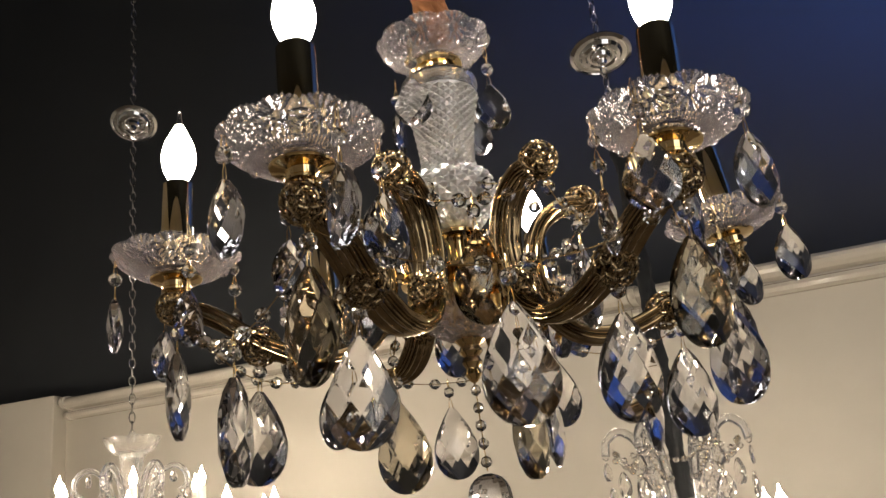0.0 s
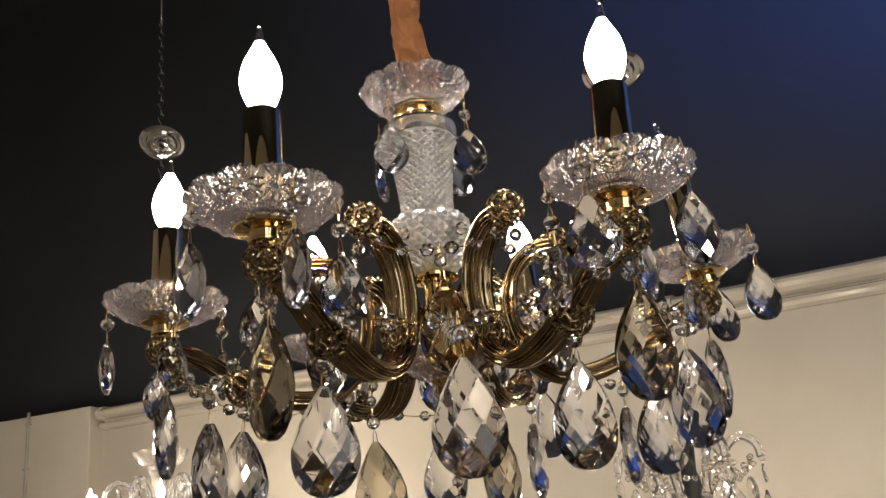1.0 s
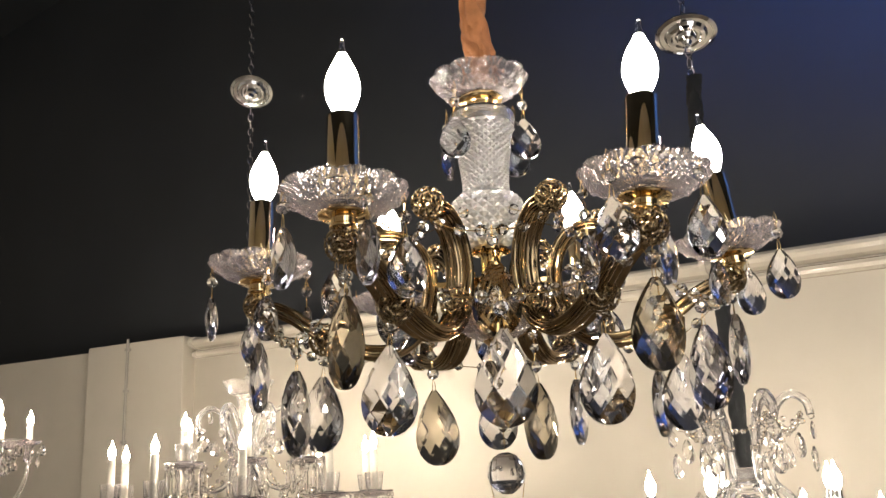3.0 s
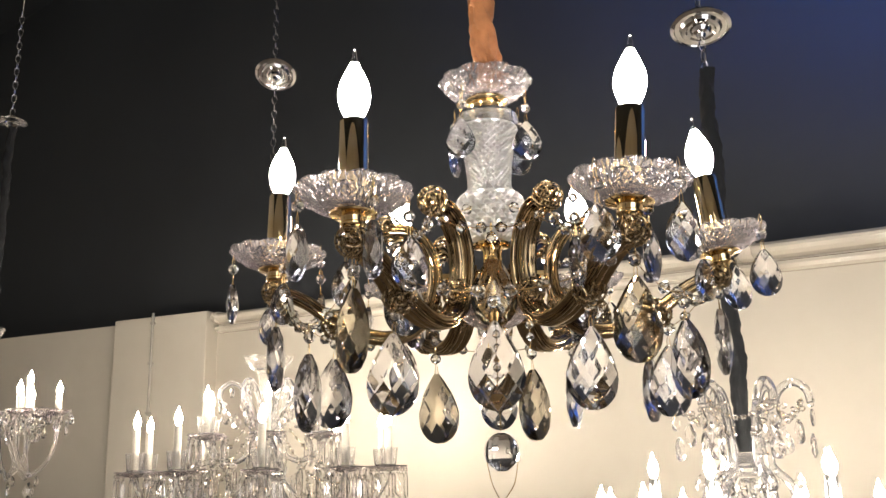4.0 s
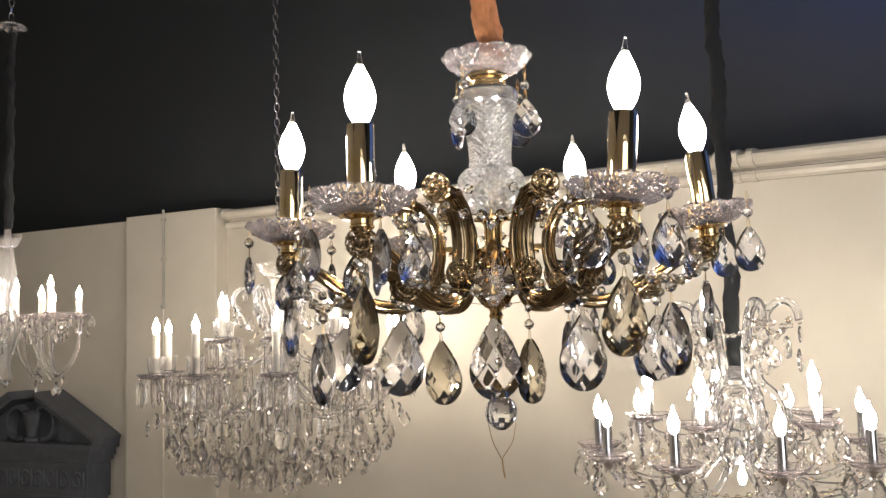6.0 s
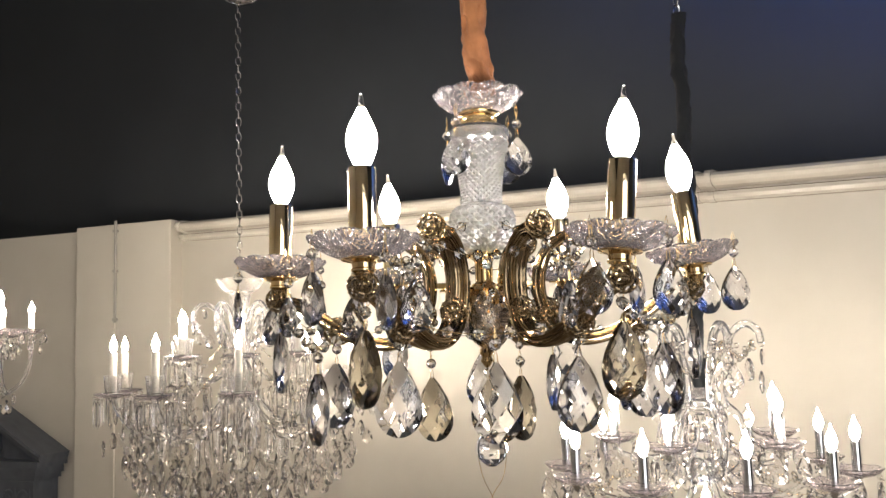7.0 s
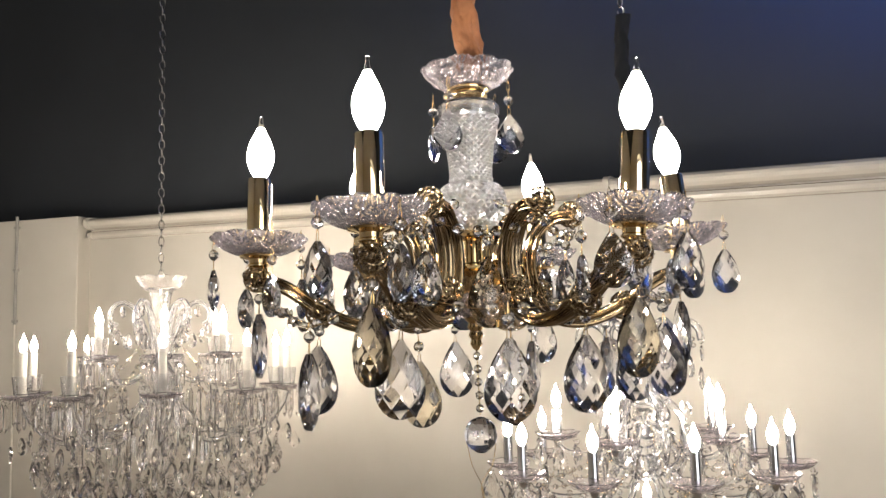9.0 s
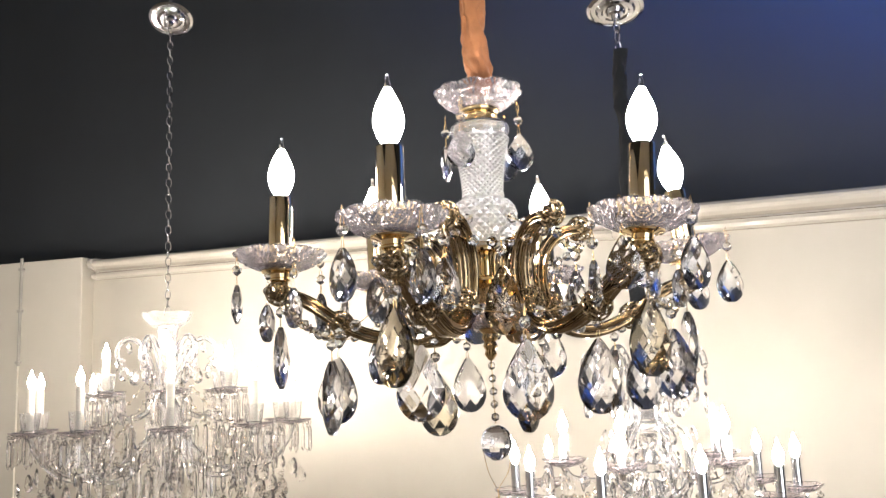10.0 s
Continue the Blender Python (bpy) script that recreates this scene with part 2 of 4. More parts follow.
def drop_mesh(name, w, h, t, mat, step=0.29):
    """A cut almond drop: a pear-shaped slab whose two faces are cut by planes laid out as a net of kites.
    Its tip is at the origin, its face looks along y."""
    bm = bmesh.new()
    outline = []
    rows = [(0.0, 0.10), (0.05, 0.20), (0.14, 0.38), (0.26, 0.60), (0.40, 0.82), (0.54, 0.96), (0.64, 1.0), (0.74, 0.965), (0.83, 0.85), (0.90, 0.69), (0.95, 0.51), (0.98, 0.33), (0.996, 0.14)]
    outline += [(w / 2 * k, -h * v) for v, k in rows] + [(-w / 2 * k, -h * v) for v, k in reversed(rows)]
    front = [bm.verts.new((x, -t, z)) for x, z in outline]
    back = [bm.verts.new((x, t, z)) for x, z in outline]
    n = len(outline)
    bm.faces.new(front), bm.faces.new(list(reversed(back)))
    for k in range(n):
        bm.faces.new((front[k], back[k], back[(k + 1) % n], front[(k + 1) % n]))
    a, zc, edge = w / 2, -h * 0.56, t * 0.07
    lim = int(1.25 / step) + 1
    for side in (-1, 1):
        for i in range(-lim, lim + 1):
            for j in range(-lim, lim + 1):
                if (i + j) % 2 or math.hypot(i * step, j * step) > 1.2:
                    continue
                b = h * (0.60 if j > 0 else 0.458)
                x, z = a * i * step, b * j * step
                drop = (t / 2 - edge)
                y = side * (t / 2 - drop * ((x / a) ** 2 + (z / b) ** 2))
                nrm = Vector((2 * drop * x / a ** 2, side, 2 * drop * z / b ** 2)).normalized()
                cut = bmesh.ops.bisect_plane(bm, geom=bm.verts[:] + bm.edges[:] + bm.faces[:], plane_co=(x, y, zc + z), plane_no=nrm, clear_outer=True, dist=1e-7)
                edges = [e for e in cut["geom_cut"] if isinstance(e, bmesh.types.BMEdge) and e.is_valid and e.is_boundary]
                if len(edges) > 2:
                    bmesh.ops.holes_fill(bm, edges=edges, sides=0)
    bmesh.ops.recalc_face_normals(bm, faces=bm.faces)
    me = bpy.data.meshes.new(name)
    bm.to_mesh(me)
    bm.free()
    me.materials.append(mat)
    me.polygons.foreach_set("use_smooth", [False] * len(me.polygons))
    return me


def bead_mesh(name, d, mat, n=8):
    r = d / 2
    return lathe(name, [(0, r), (r * 0.62, r * 0.72), (r, r * 0.22), (r, -r * 0.22), (r * 0.62, -r * 0.72), (0, -r)], n, mat, False, 0.0)


def cup_mesh(name, radius, depth, lobes, mat, n=0, inner=0.012, thick=0.004, m=32):
    """A scalloped dish, hollow side up: toothed rim, a round button in a ring of fan cuts in each lobe, crossed hatching
    below it and plain thumb cuts round the foot, which is at z = 0."""
    n = n or lobes * 28
    tooth = 4
    verts, faces = [], []
    span = 2 * math.pi / lobes
    def point(i, j, under):
        a = 2 * math.pi * i / n
        s = j / (m - 1)
        la = (a + span / 2) % span - span / 2
        f = abs(la) / (span / 2)
        lobe = math.sqrt(max(0.0, 1 - 0.92 * f * f))
        bead = (0.5 + 0.5 * math.cos(2 * math.pi * i / tooth)) * max(0.0, s - 0.93) / 0.07
        r = inner + (radius - inner) * s * (1 + 0.10 * (lobe - 0.75) * s * s) + 0.0006 * bead
        z = depth * (0.06 * s + 0.94 * s ** 2.3) + 0.20 * depth * (lobe - 0.7) * s ** 3 + 0.0015 * bead
        if under:
            du, dv = la * r, (s - 0.80) * radius
            d = math.hypot(du, dv)
            cut = 0.0
            if s > 0.58:
                cut += 0.0026 * math.exp(-(d / 0.0036) ** 4)
                if d > 0.0045:
                    cut += 0.0010 * math.cos(12 * math.atan2(dv, du)) * min(1, (d - 0.0045) / 0.002)
                cut -= 0.0007 * max(0, 1 - (1 - f) * span / 2 * r / 0.0016)
            elif s > 0.30:
                cut += 0.0010 * math.sin(a * lobes * 3.5 + 40 * s) * math.sin(a * lobes * 3.5 - 40 * s)
            else:
                cut += 0.0009 * math.cos(a * lobes) * min(1, s / 0.1)
            z -= thick * (1 - 0.5 * s) + cut
            r += cut * 0.7 * s + 0.001 * s
        return (r * math.cos(a), r * math.sin(a), z)
    for under in (0, 1):
        for j in range(m):
            for i in range(n):
                verts.append(point(i, j, under))
    off = m * n
    for j in range(m - 1):
        for i in range(n):
            k = (i + 1) % n
            faces.append((j * n + i, j * n + k, (j + 1) * n + k, (j + 1) * n + i))
            faces.append((off + j * n + i, off + (j + 1) * n + i, off + (j + 1) * n + k, off + j * n + k))
    for i in range(n):
        k = (i + 1) % n
        faces.append(((m - 1) * n + i, (m - 1) * n + k, off + (m - 1) * n + k, off + (m - 1) * n + i))
        faces.append((k, i, off + i, off + k))
    return mesh_of(name, verts, faces, mat, True)


def lattice_mesh(name, prof, n, rows, depth, mat, wall=0.0055):
    """A turned hollow vase covered in small raised diamonds. prof: (r, z) from the top down; wall: the glass's thickness."""
    zs = [z for r, z in prof]
    total = sum(math.dist(p, q) for p, q in zip(prof, prof[1:]))
    def along(u):
        d = u * total
        for p, q in zip(prof, prof[1:]):
            s = math.dist(p, q)
            if d <= s:
                f = d / s if s else 0
                return p[0] + (q[0] - p[0]) * f, p[1] + (q[1] - p[1]) * f
            d -= s
        return prof[-1]
    verts, faces = [], []
    for j in range(rows + 1):
        r, z = along(j / rows)
        for i in range(n):
            a = 2 * math.pi * (i + 0.5 * (j % 2)) / n
            verts.append((r * math.cos(a), r * math.sin(a), z))
    def vid(i, j):
        return j * n + i % n
    for j in range(rows - 1):
        for i in range(n):
            if j % 2 == 0:
                top, left, right, low = vid(i, j), vid(i - 1, j + 1), vid(i, j + 1), vid(i, j + 2)
            else:
                top, left, right, low = vid(i, j), vid(i, j + 1), vid(i + 1, j + 1), vid(i, j + 2)
            if j + 2 > rows:
                continue
            c = sum((Vector(verts[q]) for q in (top, left, right, low)), Vector()) / 4
            o = Vector((c.x, c.y, 0)).normalized()
            p = len(verts)
            verts.append(tuple(c + o * depth))
            faces += [(top, left, p), (left, low, p), (low, right, p), (right, top, p)]
    for j, top in ((0, True), (rows, False)):
        r, z = along(j / rows)
        p = len(verts)
        verts.append((0, 0, z))
        for i in range(n):
            a, b = vid(i, j), vid(i + 1, j)
            faces.append((p, a, b) if top else (p, b, a))
            if top:
                faces.append((a, vid(i, 1), b))
            else:
                faces.append((a, b, vid(i if rows % 2 == 0 else i + 1, rows - 1)) if rows % 2 else (a, b, vid(i, rows - 1)))
    outer, k = len(faces), 32
    first = len(verts)
    inside = [(r - wall, z) for r, z in prof]
    inside[0], inside[-1] = (inside[0][0], zs[0] - 0.002), (inside[-1][0], zs[-1] + 0.002)
    for r, z in inside:
        verts += [(r * math.cos(2 * math.pi * i / k), r * math.sin(2 * math.pi * i / k), z) for i in range(k)]
    for j in range(len(inside) - 1):
        for i in range(k):
            p, q = first + j * k + i, first + j * k + (i + 1) % k
            faces.append((p, q, q + k, p + k))
    faces += [tuple(range(first, first + k)), tuple(reversed(range(len(verts) - k, len(verts))))]
    me = mesh_of(name, verts, faces, mat)
    # the hollow faces inwards
    for p in list(me.polygons)[outer:]:
        p.flip()
    me.update()
    return me


def rosette_mesh(name, r, mat, count=46):
    """A knot of little filigree rings and pips set over a ball."""
    chunks = []
    for k in range(count):
        z = 1 - 2 * (k + 0.5) / count
        q = math.sqrt(1 - z * z)
        a = k * 2.39996
        d = Vector((q * math.cos(a), q * math.sin(a), z))
        rot = d.to_track_quat("Z", "Y").to_matrix()
        v, f = [], []
        R1, r1, nu, nv = r * 0.20, r * 0.05, 10, 4
        for i in range(nu):
            for j in range(nv):
                u, w = 2 * math.pi * i / nu, 2 * math.pi * j / nv
                R2 = R1 * (1 + 0.45 * (i % 2))
                p = Vector(((R2 + r1 * math.cos(w)) * math.cos(u), (R2 + r1 * math.cos(w)) * math.sin(u), r1 * math.sin(w)))
                v.append(tuple(rot @ p + d * r * 0.88))
                f.append((i * nv + j, ((i + 1) % nu) * nv + j, ((i + 1) % nu) * nv + (j + 1) % nv, i * nv + (j + 1) % nv))
        chunks.append((v, f))
        o = d * r * 0.95
        s = r * 0.075
        tip = [tuple(o + rot @ Vector(p)) for p in ((s, 0, 0), (0, s, 0), (-s, 0, 0), (0, -s, 0), (0, 0, s))]
        chunks.append((tip, [(0, 1, 4), (1, 2, 4), (2, 3, 4), (3, 0, 4)]))
    v, f = [], []
    nu, nv = 10, 6
    for j in range(nv + 1):
        for i in range(nu):
            th, ph = math.pi * j / nv, 2 * math.pi * i / nu
            v.append((0.64 * r * math.sin(th) * math.cos(ph), 0.64 * r * math.sin(th) * math.sin(ph), 0.64 * r * math.cos(th)))
    for j in range(nv):
        for i in range(nu):
            f.append((j * nu + i, j * nu + (i + 1) % nu, (j + 1) * nu + (i + 1) % nu, (j + 1) * nu + i))
    chunks.append((v, f))
    return joined(name, chunks, mat, True)


def link_mesh(name, length, width, wire, mat):
    v, f = [], []
    nu, nv = 14, 5
    for i in range(nu):
        a = 2 * math.pi * i / nu
        c = Vector((math.cos(a) * width / 2, 0, math.sin(a) * length / 2))
        o = Vector((math.cos(a), 0, math.sin(a)))
        for j in range(nv):
            w = 2 * math.pi * j / nv
            v.append(tuple(c + o * wire * math.cos(w) + Vector((0, wire * math.sin(w), 0))))
            f.append((i * nv + j, ((i + 1) % nu) * nv + j, ((i + 1) % nu) * nv + (j + 1) % nv, i * nv + (j + 1) % nv))
    return mesh_of(name, v, f, mat, True)


def cloth_tube(name, r, z0, z1, mat, seed, n=26, step=0.006, wander=0.006):
    """A gathered fabric sleeve, with slanting folds."""
    rows = int((z1 - z0) / step)
    verts, faces = [], []
    for j in range(rows + 1):
        z = z0 + (z1 - z0) * j / rows
        cx = wander * math.sin(z * 23 + seed) + wander * 0.5 * math.sin(z * 51)
        cy = wander * math.cos(z * 19 + seed)
        for i in range(n):
            a = 2 * math.pi * i / n
            fold = noise.noise(Vector((math.cos(a) * 1.3 + seed, math.sin(a) * 1.3 + z * 18, z * 26)))
            fine = noise.noise(Vector((math.cos(a + z * 40) * 3, math.sin(a + z * 40) * 3, z * 60)))
            crease = max(0.0, 1 - abs(noise.noise(Vector((math.cos(a) * 0.9 + seed * 3, math.sin(a) * 0.9 - z * 24, z * 15)))) / 0.14)
            k = r * (1 - 0.17 * crease + 0.30 * fold + 0.10 * fine + 0.05 * math.sin(3 * a + z * 70))
            verts.append((cx + k * math.cos(a), cy + k * math.sin(a), z))
    for j in range(rows):
        for i in range(n):
            k = (i + 1) % n
            faces.append((j * n + i, j * n + k, (j + 1) * n + k, (j + 1) * n + i))
    faces.append(tuple(reversed(range(n))))
    faces.append(tuple(range(rows * n, rows * n + n)))
    return mesh_of(name, verts, faces, mat, True)


# ---- the room ----
WALL = T(-1.734, 4.016, 0.004) @ RZ(-20.5)
NORTH = T(-1.686, 4.069, 2.536) @ RZ(-34.26) @ Matrix.Rotation(radians(2.4), 4, "Y") @ T(0, 0, -2.546)


def structure(name, me, m, label, category="wall"):
    ob = put(name, me, None, m)
    return tagged(ob, label, category, "", "structure")


structure("wall_north", box_mesh("wall_north", -0.06, 0.0, -0.4, 8.3, 0.14, 2.429, M_WALL), NORTH, "cream plastered partition wall below a moulded cornice")
structure("wall_pilaster", box_mesh("wall_pilaster", -0.735, -0.035, 0, -0.002, 0.14, 2.545, M_WALL, 0.006), WALL, "cream flat wall panel standing proud of the partition")
structure("wall_west_end", box_mesh("wall_west_end", -5.0, 0.05, 0, -0.737, 0.14, 2.533, M_WALL), WALL, "cream plain partition wall, shaded at its far end")
# cornice: stacked rounded bands
prof = [(0.0, 2.430), (-0.016, 2.430), (-0.038, 2.438), (-0.046, 2.452), (-0.040, 2.466), (-0.014, 2.474), (-0.014, 2.482), (-0.050, 2.488),
        (-0.072, 2.500), (-0.082, 2.514), (-0.082, 2.526), (-0.070, 2.538), (-0.050, 2.544), (0.0, 2.546), (0.13, 2.546), (0.13, 2.430)]


def cornice_mesh(name, s0, s1, grow=0.0):
    v, f = [], []
    n = len(prof)
    for s in (s0, s1):
        v += [(s, y - (grow if y < 0.1 else 0), z + (grow if z > 2.5 else -grow * 0.5)) for y, z in prof]
    f += [(i, (i + 1) % n, n + (i + 1) % n, n + i) for i in range(n)]
    f += [tuple(reversed(range(n))), tuple(range(n, 2 * n))]
    return mesh_of(name, v, f, M_TRIM)


cuts = [0.0, 3.20, 5.2, 8.3]
for a, b in zip(cuts, cuts[1:]):
    structure("cornice", cornice_mesh("cornice", a + 0.002, b - 0.002), NORTH, "cream painted cornice moulding along the wall top", "cornice")
for s in (0.03, 3.15, 3.22, 3.28):
    structure("cornice_bracket", cornice_mesh("cornice_bracket", s - 0.012, s + 0.012, 0.008), NORTH, "cream joint band on the cornice", "bracket")
structure("wall_upper", box_mesh("wall_upper", -5.0, 0.145, 2.30, 8.4, 0.3, 6.2, M_BLACK), NORTH, "matt black upper wall above the cornice")
structure("ceiling", box_mesh("ceiling", -7, -5, 5.8, 7, 7.5, 5.9, M_BLACK), None, "black painted ceiling", "ceiling")
structure("floor", box_mesh("floor", -7, -5, -0.1, 7, 7.5, 0.0, M_FLOOR), None, "brown shop floor", "floor")
structure("wall_west", box_mesh("wall_west", -5.2, -4, 0, -5.0, 7, 2.55, M_BACK), None, "cream plastered side wall")
structure("wall_west_upper", box_mesh("wall_west_upper", -5.2, -4, 2.552, -5.0, 7, 5.8, M_BACK), None, "cream plastered upper side wall")
structure("wall_east", box_mesh("wall_east", 5.0, -4, 0, 5.2, 7, 5.8, M_BLACK), None, "matt black painted side wall")
structure("wall_south", joined("wall_south", [box_chunk(-5.0, -4.2, 0, 5.0, -4.0, 0.4), box_chunk(-5.0, -4.2, 0.4, 0.3, -4.0, 2.55), box_chunk(3.3, -4.2, 0.4, 5.0, -4.0, 2.55)], M_BACK), None, "cream plastered back wall with an opening for an added fill lamp")
structure("wall_south_upper", joined("wall_south_upper", [box_chunk(-5.0, -4.2, 2.552, 0.3, -4.0, 4.2), box_chunk(3.3, -4.2, 2.552, 5.0, -4.0, 2.7), box_chunk(3.3, -4.2, 2.7, 3.5, -4.0, 3.5),
    box_chunk(4.7, -4.2, 2.7, 5.0, -4.0, 3.5), box_chunk(3.3, -4.2, 3.5, 5.0, -4.0, 4.2), box_chunk(-5.0, -4.2, 4.2, 5.0, -4.0, 5.8)], M_BACK), None, "cream plastered upper back wall with an opening for the blue lamp")
# added frames round the two lamp openings, both out of view
for nm, chunks in (("lamp_frame_1", [box_chunk(3.5, -4.12, 2.7, 3.56, -4.05, 3.5), box_chunk(4.64, -4.12, 2.7, 4.7, -4.05, 3.5), box_chunk(3.56, -4.12, 3.44, 4.64, -4.05, 3.5)]),
                   ("lamp_frame_2", [box_chunk(0.3, -4.12, 0.4, 0.37, -4.05, 4.2), box_chunk(3.23, -4.12, 0.4, 3.3, -4.05, 4.2), box_chunk(1.70, -4.12, 0.4, 1.90, -4.05, 4.2)])):
    structure(nm, joined(nm, chunks, M_TRIM), None, "cream painted frame added round an unseen lamp's opening", "window")

# conduit on the pilaster
pipe = new("conduit")
pipe.matrix_world = WALL @ T(-0.41, -0.048, 0)
tagged(pipe, "thin grey electrical conduit running up the cream panel", "conduit")
put("tube", lathe("tube", [(0.009, 1.93), (0.009, 2.565)], 10, M_PIPE), pipe)
put("cable", lathe("cable", [(0.005, 0.01), (0.005, 1.935)], 8, M_CANDLE), pipe, None, "pale cable")
for z in (1.95, 2.25, 2.5):
    put("clip", box_mesh("clip", -0.014, -0.012, z - 0.008, 0.014, 0.013, z + 0.008, M_PIPE, 0.002), pipe)

# ---- shared pieces ----
ME_DROP_L = drop_mesh("drop_large", 0.058, 0.090, 0.023, M_XTAL, 0.32)
ME_DROP_LS = drop_mesh("drop_smoky", 0.054, 0.088, 0.022, M_SMOKE, 0.32)
ME_DROP_M = drop_mesh("drop_medium", 0.053, 0.085, 0.021, M_XTAL, 0.33)
ME_DROP_S = drop_mesh("drop_small", 0.043, 0.060, 0.016, M_XTAL, 0.33)
ME_DROP_XS = drop_mesh("drop_tiny", 0.040, 0.054, 0.015, M_XTAL, 0.35)
ME_BEAD = bead_mesh("bead", 0.0145, M_BEADX)
ME_BEAD_S = bead_mesh("bead_small", 0.0115, M_BEADX)
ME_LOOP = sweep("wire_loop", [Vector(p) for p in ((-0.0022, 0, -0.003), (-0.0018, 0, 0.006), (0, 0, 0.012), (0.0018, 0, 0.006), (0.0022, 0, -0.003))], circle(0.0005, 4), M_WIRE)
ME_ROSE = rosette_mesh("rosette", 0.0185, M_ROSE)
ME_BULB = lathe("bulb", [(0.0, 0.0005), (0.0070, 0.0005), (0.0084, 0.0050), (0.0118, 0.0115), (0.0149, 0.0185), (0.0171, 0.0260), (0.0181, 0.0338), (0.0175, 0.041), (0.0155, 0.0495), (0.0126, 0.057), (0.0094, 0.0635), (0.0068, 0.0690), (0.0050, 0.0735), (0, 0.074)], 28, M_BULB)
ME_TIP = lathe("bulb_tip", [(0, 0.0744), (0.0047, 0.0742), (0.0036, 0.078), (0.0028, 0.083), (0.0023, 0.088), (0.0016, 0.0910), (0, 0.092)], 14, M_TIP)
ME_SLEEVE = lathe("candle_sleeve", [(0.0, 0.002), (0.0155, 0.0), (0.0165, 0.001), (0.0165, 0.098), (0.0158, 0.1), (0.0145, 0.0985), (0, 0.098)], 28, M_SLEEVE)
ME_CUP = cup_mesh("candle_cup", 0.0620, 0.0205, 12, M_PRESS)
ME_COLLAR = lathe("collar", [(0, 0.001), (0.0245, 0.002), (0.0258, 0.0008), (0.0250, -0.0008), (0.0180, -0.0022), (0.0135, -0.0036), (0.0128, -0.009), (0.0145, -0.0105), (0.0145, -0.0125), (0.0105, -0.0150), (0.0092, -0.019), (0.0082, -0.026), (0.0110, -0.030), (0, -0.032)], 28, M_BRASS)


def pendant(parent, x, y, ztop, me, yaw, beads=1, tilt=0.0, label=""):
    """A drop with its beads above it; ztop is the drop's tip."""
    d = put("pendant", me, parent, T(x, y, ztop) @ RZ(yaw) @ Matrix.Rotation(radians(tilt), 4, "Y"), label)
    z = 0.004
    for k in range(beads):
        put("wire_loop", ME_LOOP, d, T(0, 0, z - 0.002) @ RZ(90 * k))
        put("bead", ME_BEAD_S if k else ME_BEAD, d, T(0, 0, z + 0.016) @ RZ(22) @ Matrix.Rotation(radians(90), 4, "X"))
        z += 0.022
    put("wire_loop", ME_LOOP, d, T(0, 0, z) @ RZ(60))
    return d


def strand(parent, a, b, sag, count, me=None):
    """A wire with cut beads strung on it, hanging a little."""
    a, b = Vector(a), Vector(b)
    def at(f):
        return a.lerp(b, f) - Vector((0, 0, sag * 4 * f * (1 - f)))
    w = put("bead_strand", sweep("bead_strand", [at(i / 10) for i in range(11)], circle(0.0006, 4), M_WIRE), parent)
    for k in range(count):
        f = (k + 0.5) / count
        d = (at(f + 0.02) - at(f - 0.02)).normalized()
        q = d.to_track_quat("X", "Z").to_matrix().to_4x4()
        put("bead", me or ME_BEAD, w, Matrix.Translation(at(f)) @ q @ Matrix.Rotation(random.uniform(0, 3), 4, "X"))
    return w


# ---- the main chandelier ----
ZB = 1.60
main = thing("chandelier", 0, 0, ZB, "six-armed brass and crystal chandelier with lit candle bulbs, hanging", "chandelier")
put("fabric_sleeve", cloth_tube("fabric_sleeve", 0.0185, 2.107 - ZB, 3.2 - ZB, M_ORANGE, 2.0, 40, 0.004), main, None, "wrinkled tan velvet chain sleeve")
put("cord", lathe("cord", [(0.004, 3.19), (0.004, 5.8)], 6, M_STEEL), main, T(0, 0, -ZB))
put("top_cup", cup_mesh("top_cup", 0.0625, 0.027, 10, M_PRESS), main, T(0, 0, 2.091 - ZB), "scalloped pressed glass cup")
put("top_ring", lathe("top_ring", [(0, 2.103), (0.026, 2.103), (0.029, 2.100), (0.029, 2.097), (0.025, 2.094), (0.027, 2.089), (0.025, 2.084), (0.018, 2.080), (0, 2.080)], 32, M_BRASS), main, T(0, 0, -0.0095 - ZB), "polished brass ring")
put("stem_vase", lattice_mesh("stem_vase", [(0.0405, 2.0485), (0.0355, 2.032), (0.0315, 2.012), (0.0285, 1.99), (0.0268, 1.972), (0.0268, 1.963), (0.029, 1.9575)], 22, 22, 0.0040, M_VASE), main, T(0, 0, -ZB), "diamond-cut glass vase")
put("vase_shoulder", lathe("vase_shoulder", [(0, 2.0705), (0.030, 2.0705), (0.0385, 2.0690), (0.0428, 2.0645), (0.0436, 2.058), (0.0412, 2.0490), (0.037, 2.0490), (0.0395, 2.058), (0.0375, 2.064), (0.028, 2.0665), (0, 2.0665)], 40, M_CLEAR), main, T(0, 0, -ZB), "smooth clear glass shoulder")
put("stem_bulb", lattice_mesh("stem_bulb", [(0.030, 1.9565), (0.040, 1.950), (0.0455, 1.938), (0.0455, 1.928), (0.041, 1.912), (0.032, 1.898), (0.021, 1.888)], 22, 14, 0.0040, M_VASE), main, T(0, 0, -ZB), "diamond-cut glass bulb")
put("inner_tube", lathe("inner_tube", [(0, 1.892), (0.0085, 1.892), (0.0085, 1.950), (0.0105, 1.953), (0.0105, 1.958), (0.0085, 1.961), (0.0085, 2.044), (0, 2.0455)], 24, M_BRASS), main, T(0, 0, -ZB), "polished brass tube inside the vase")
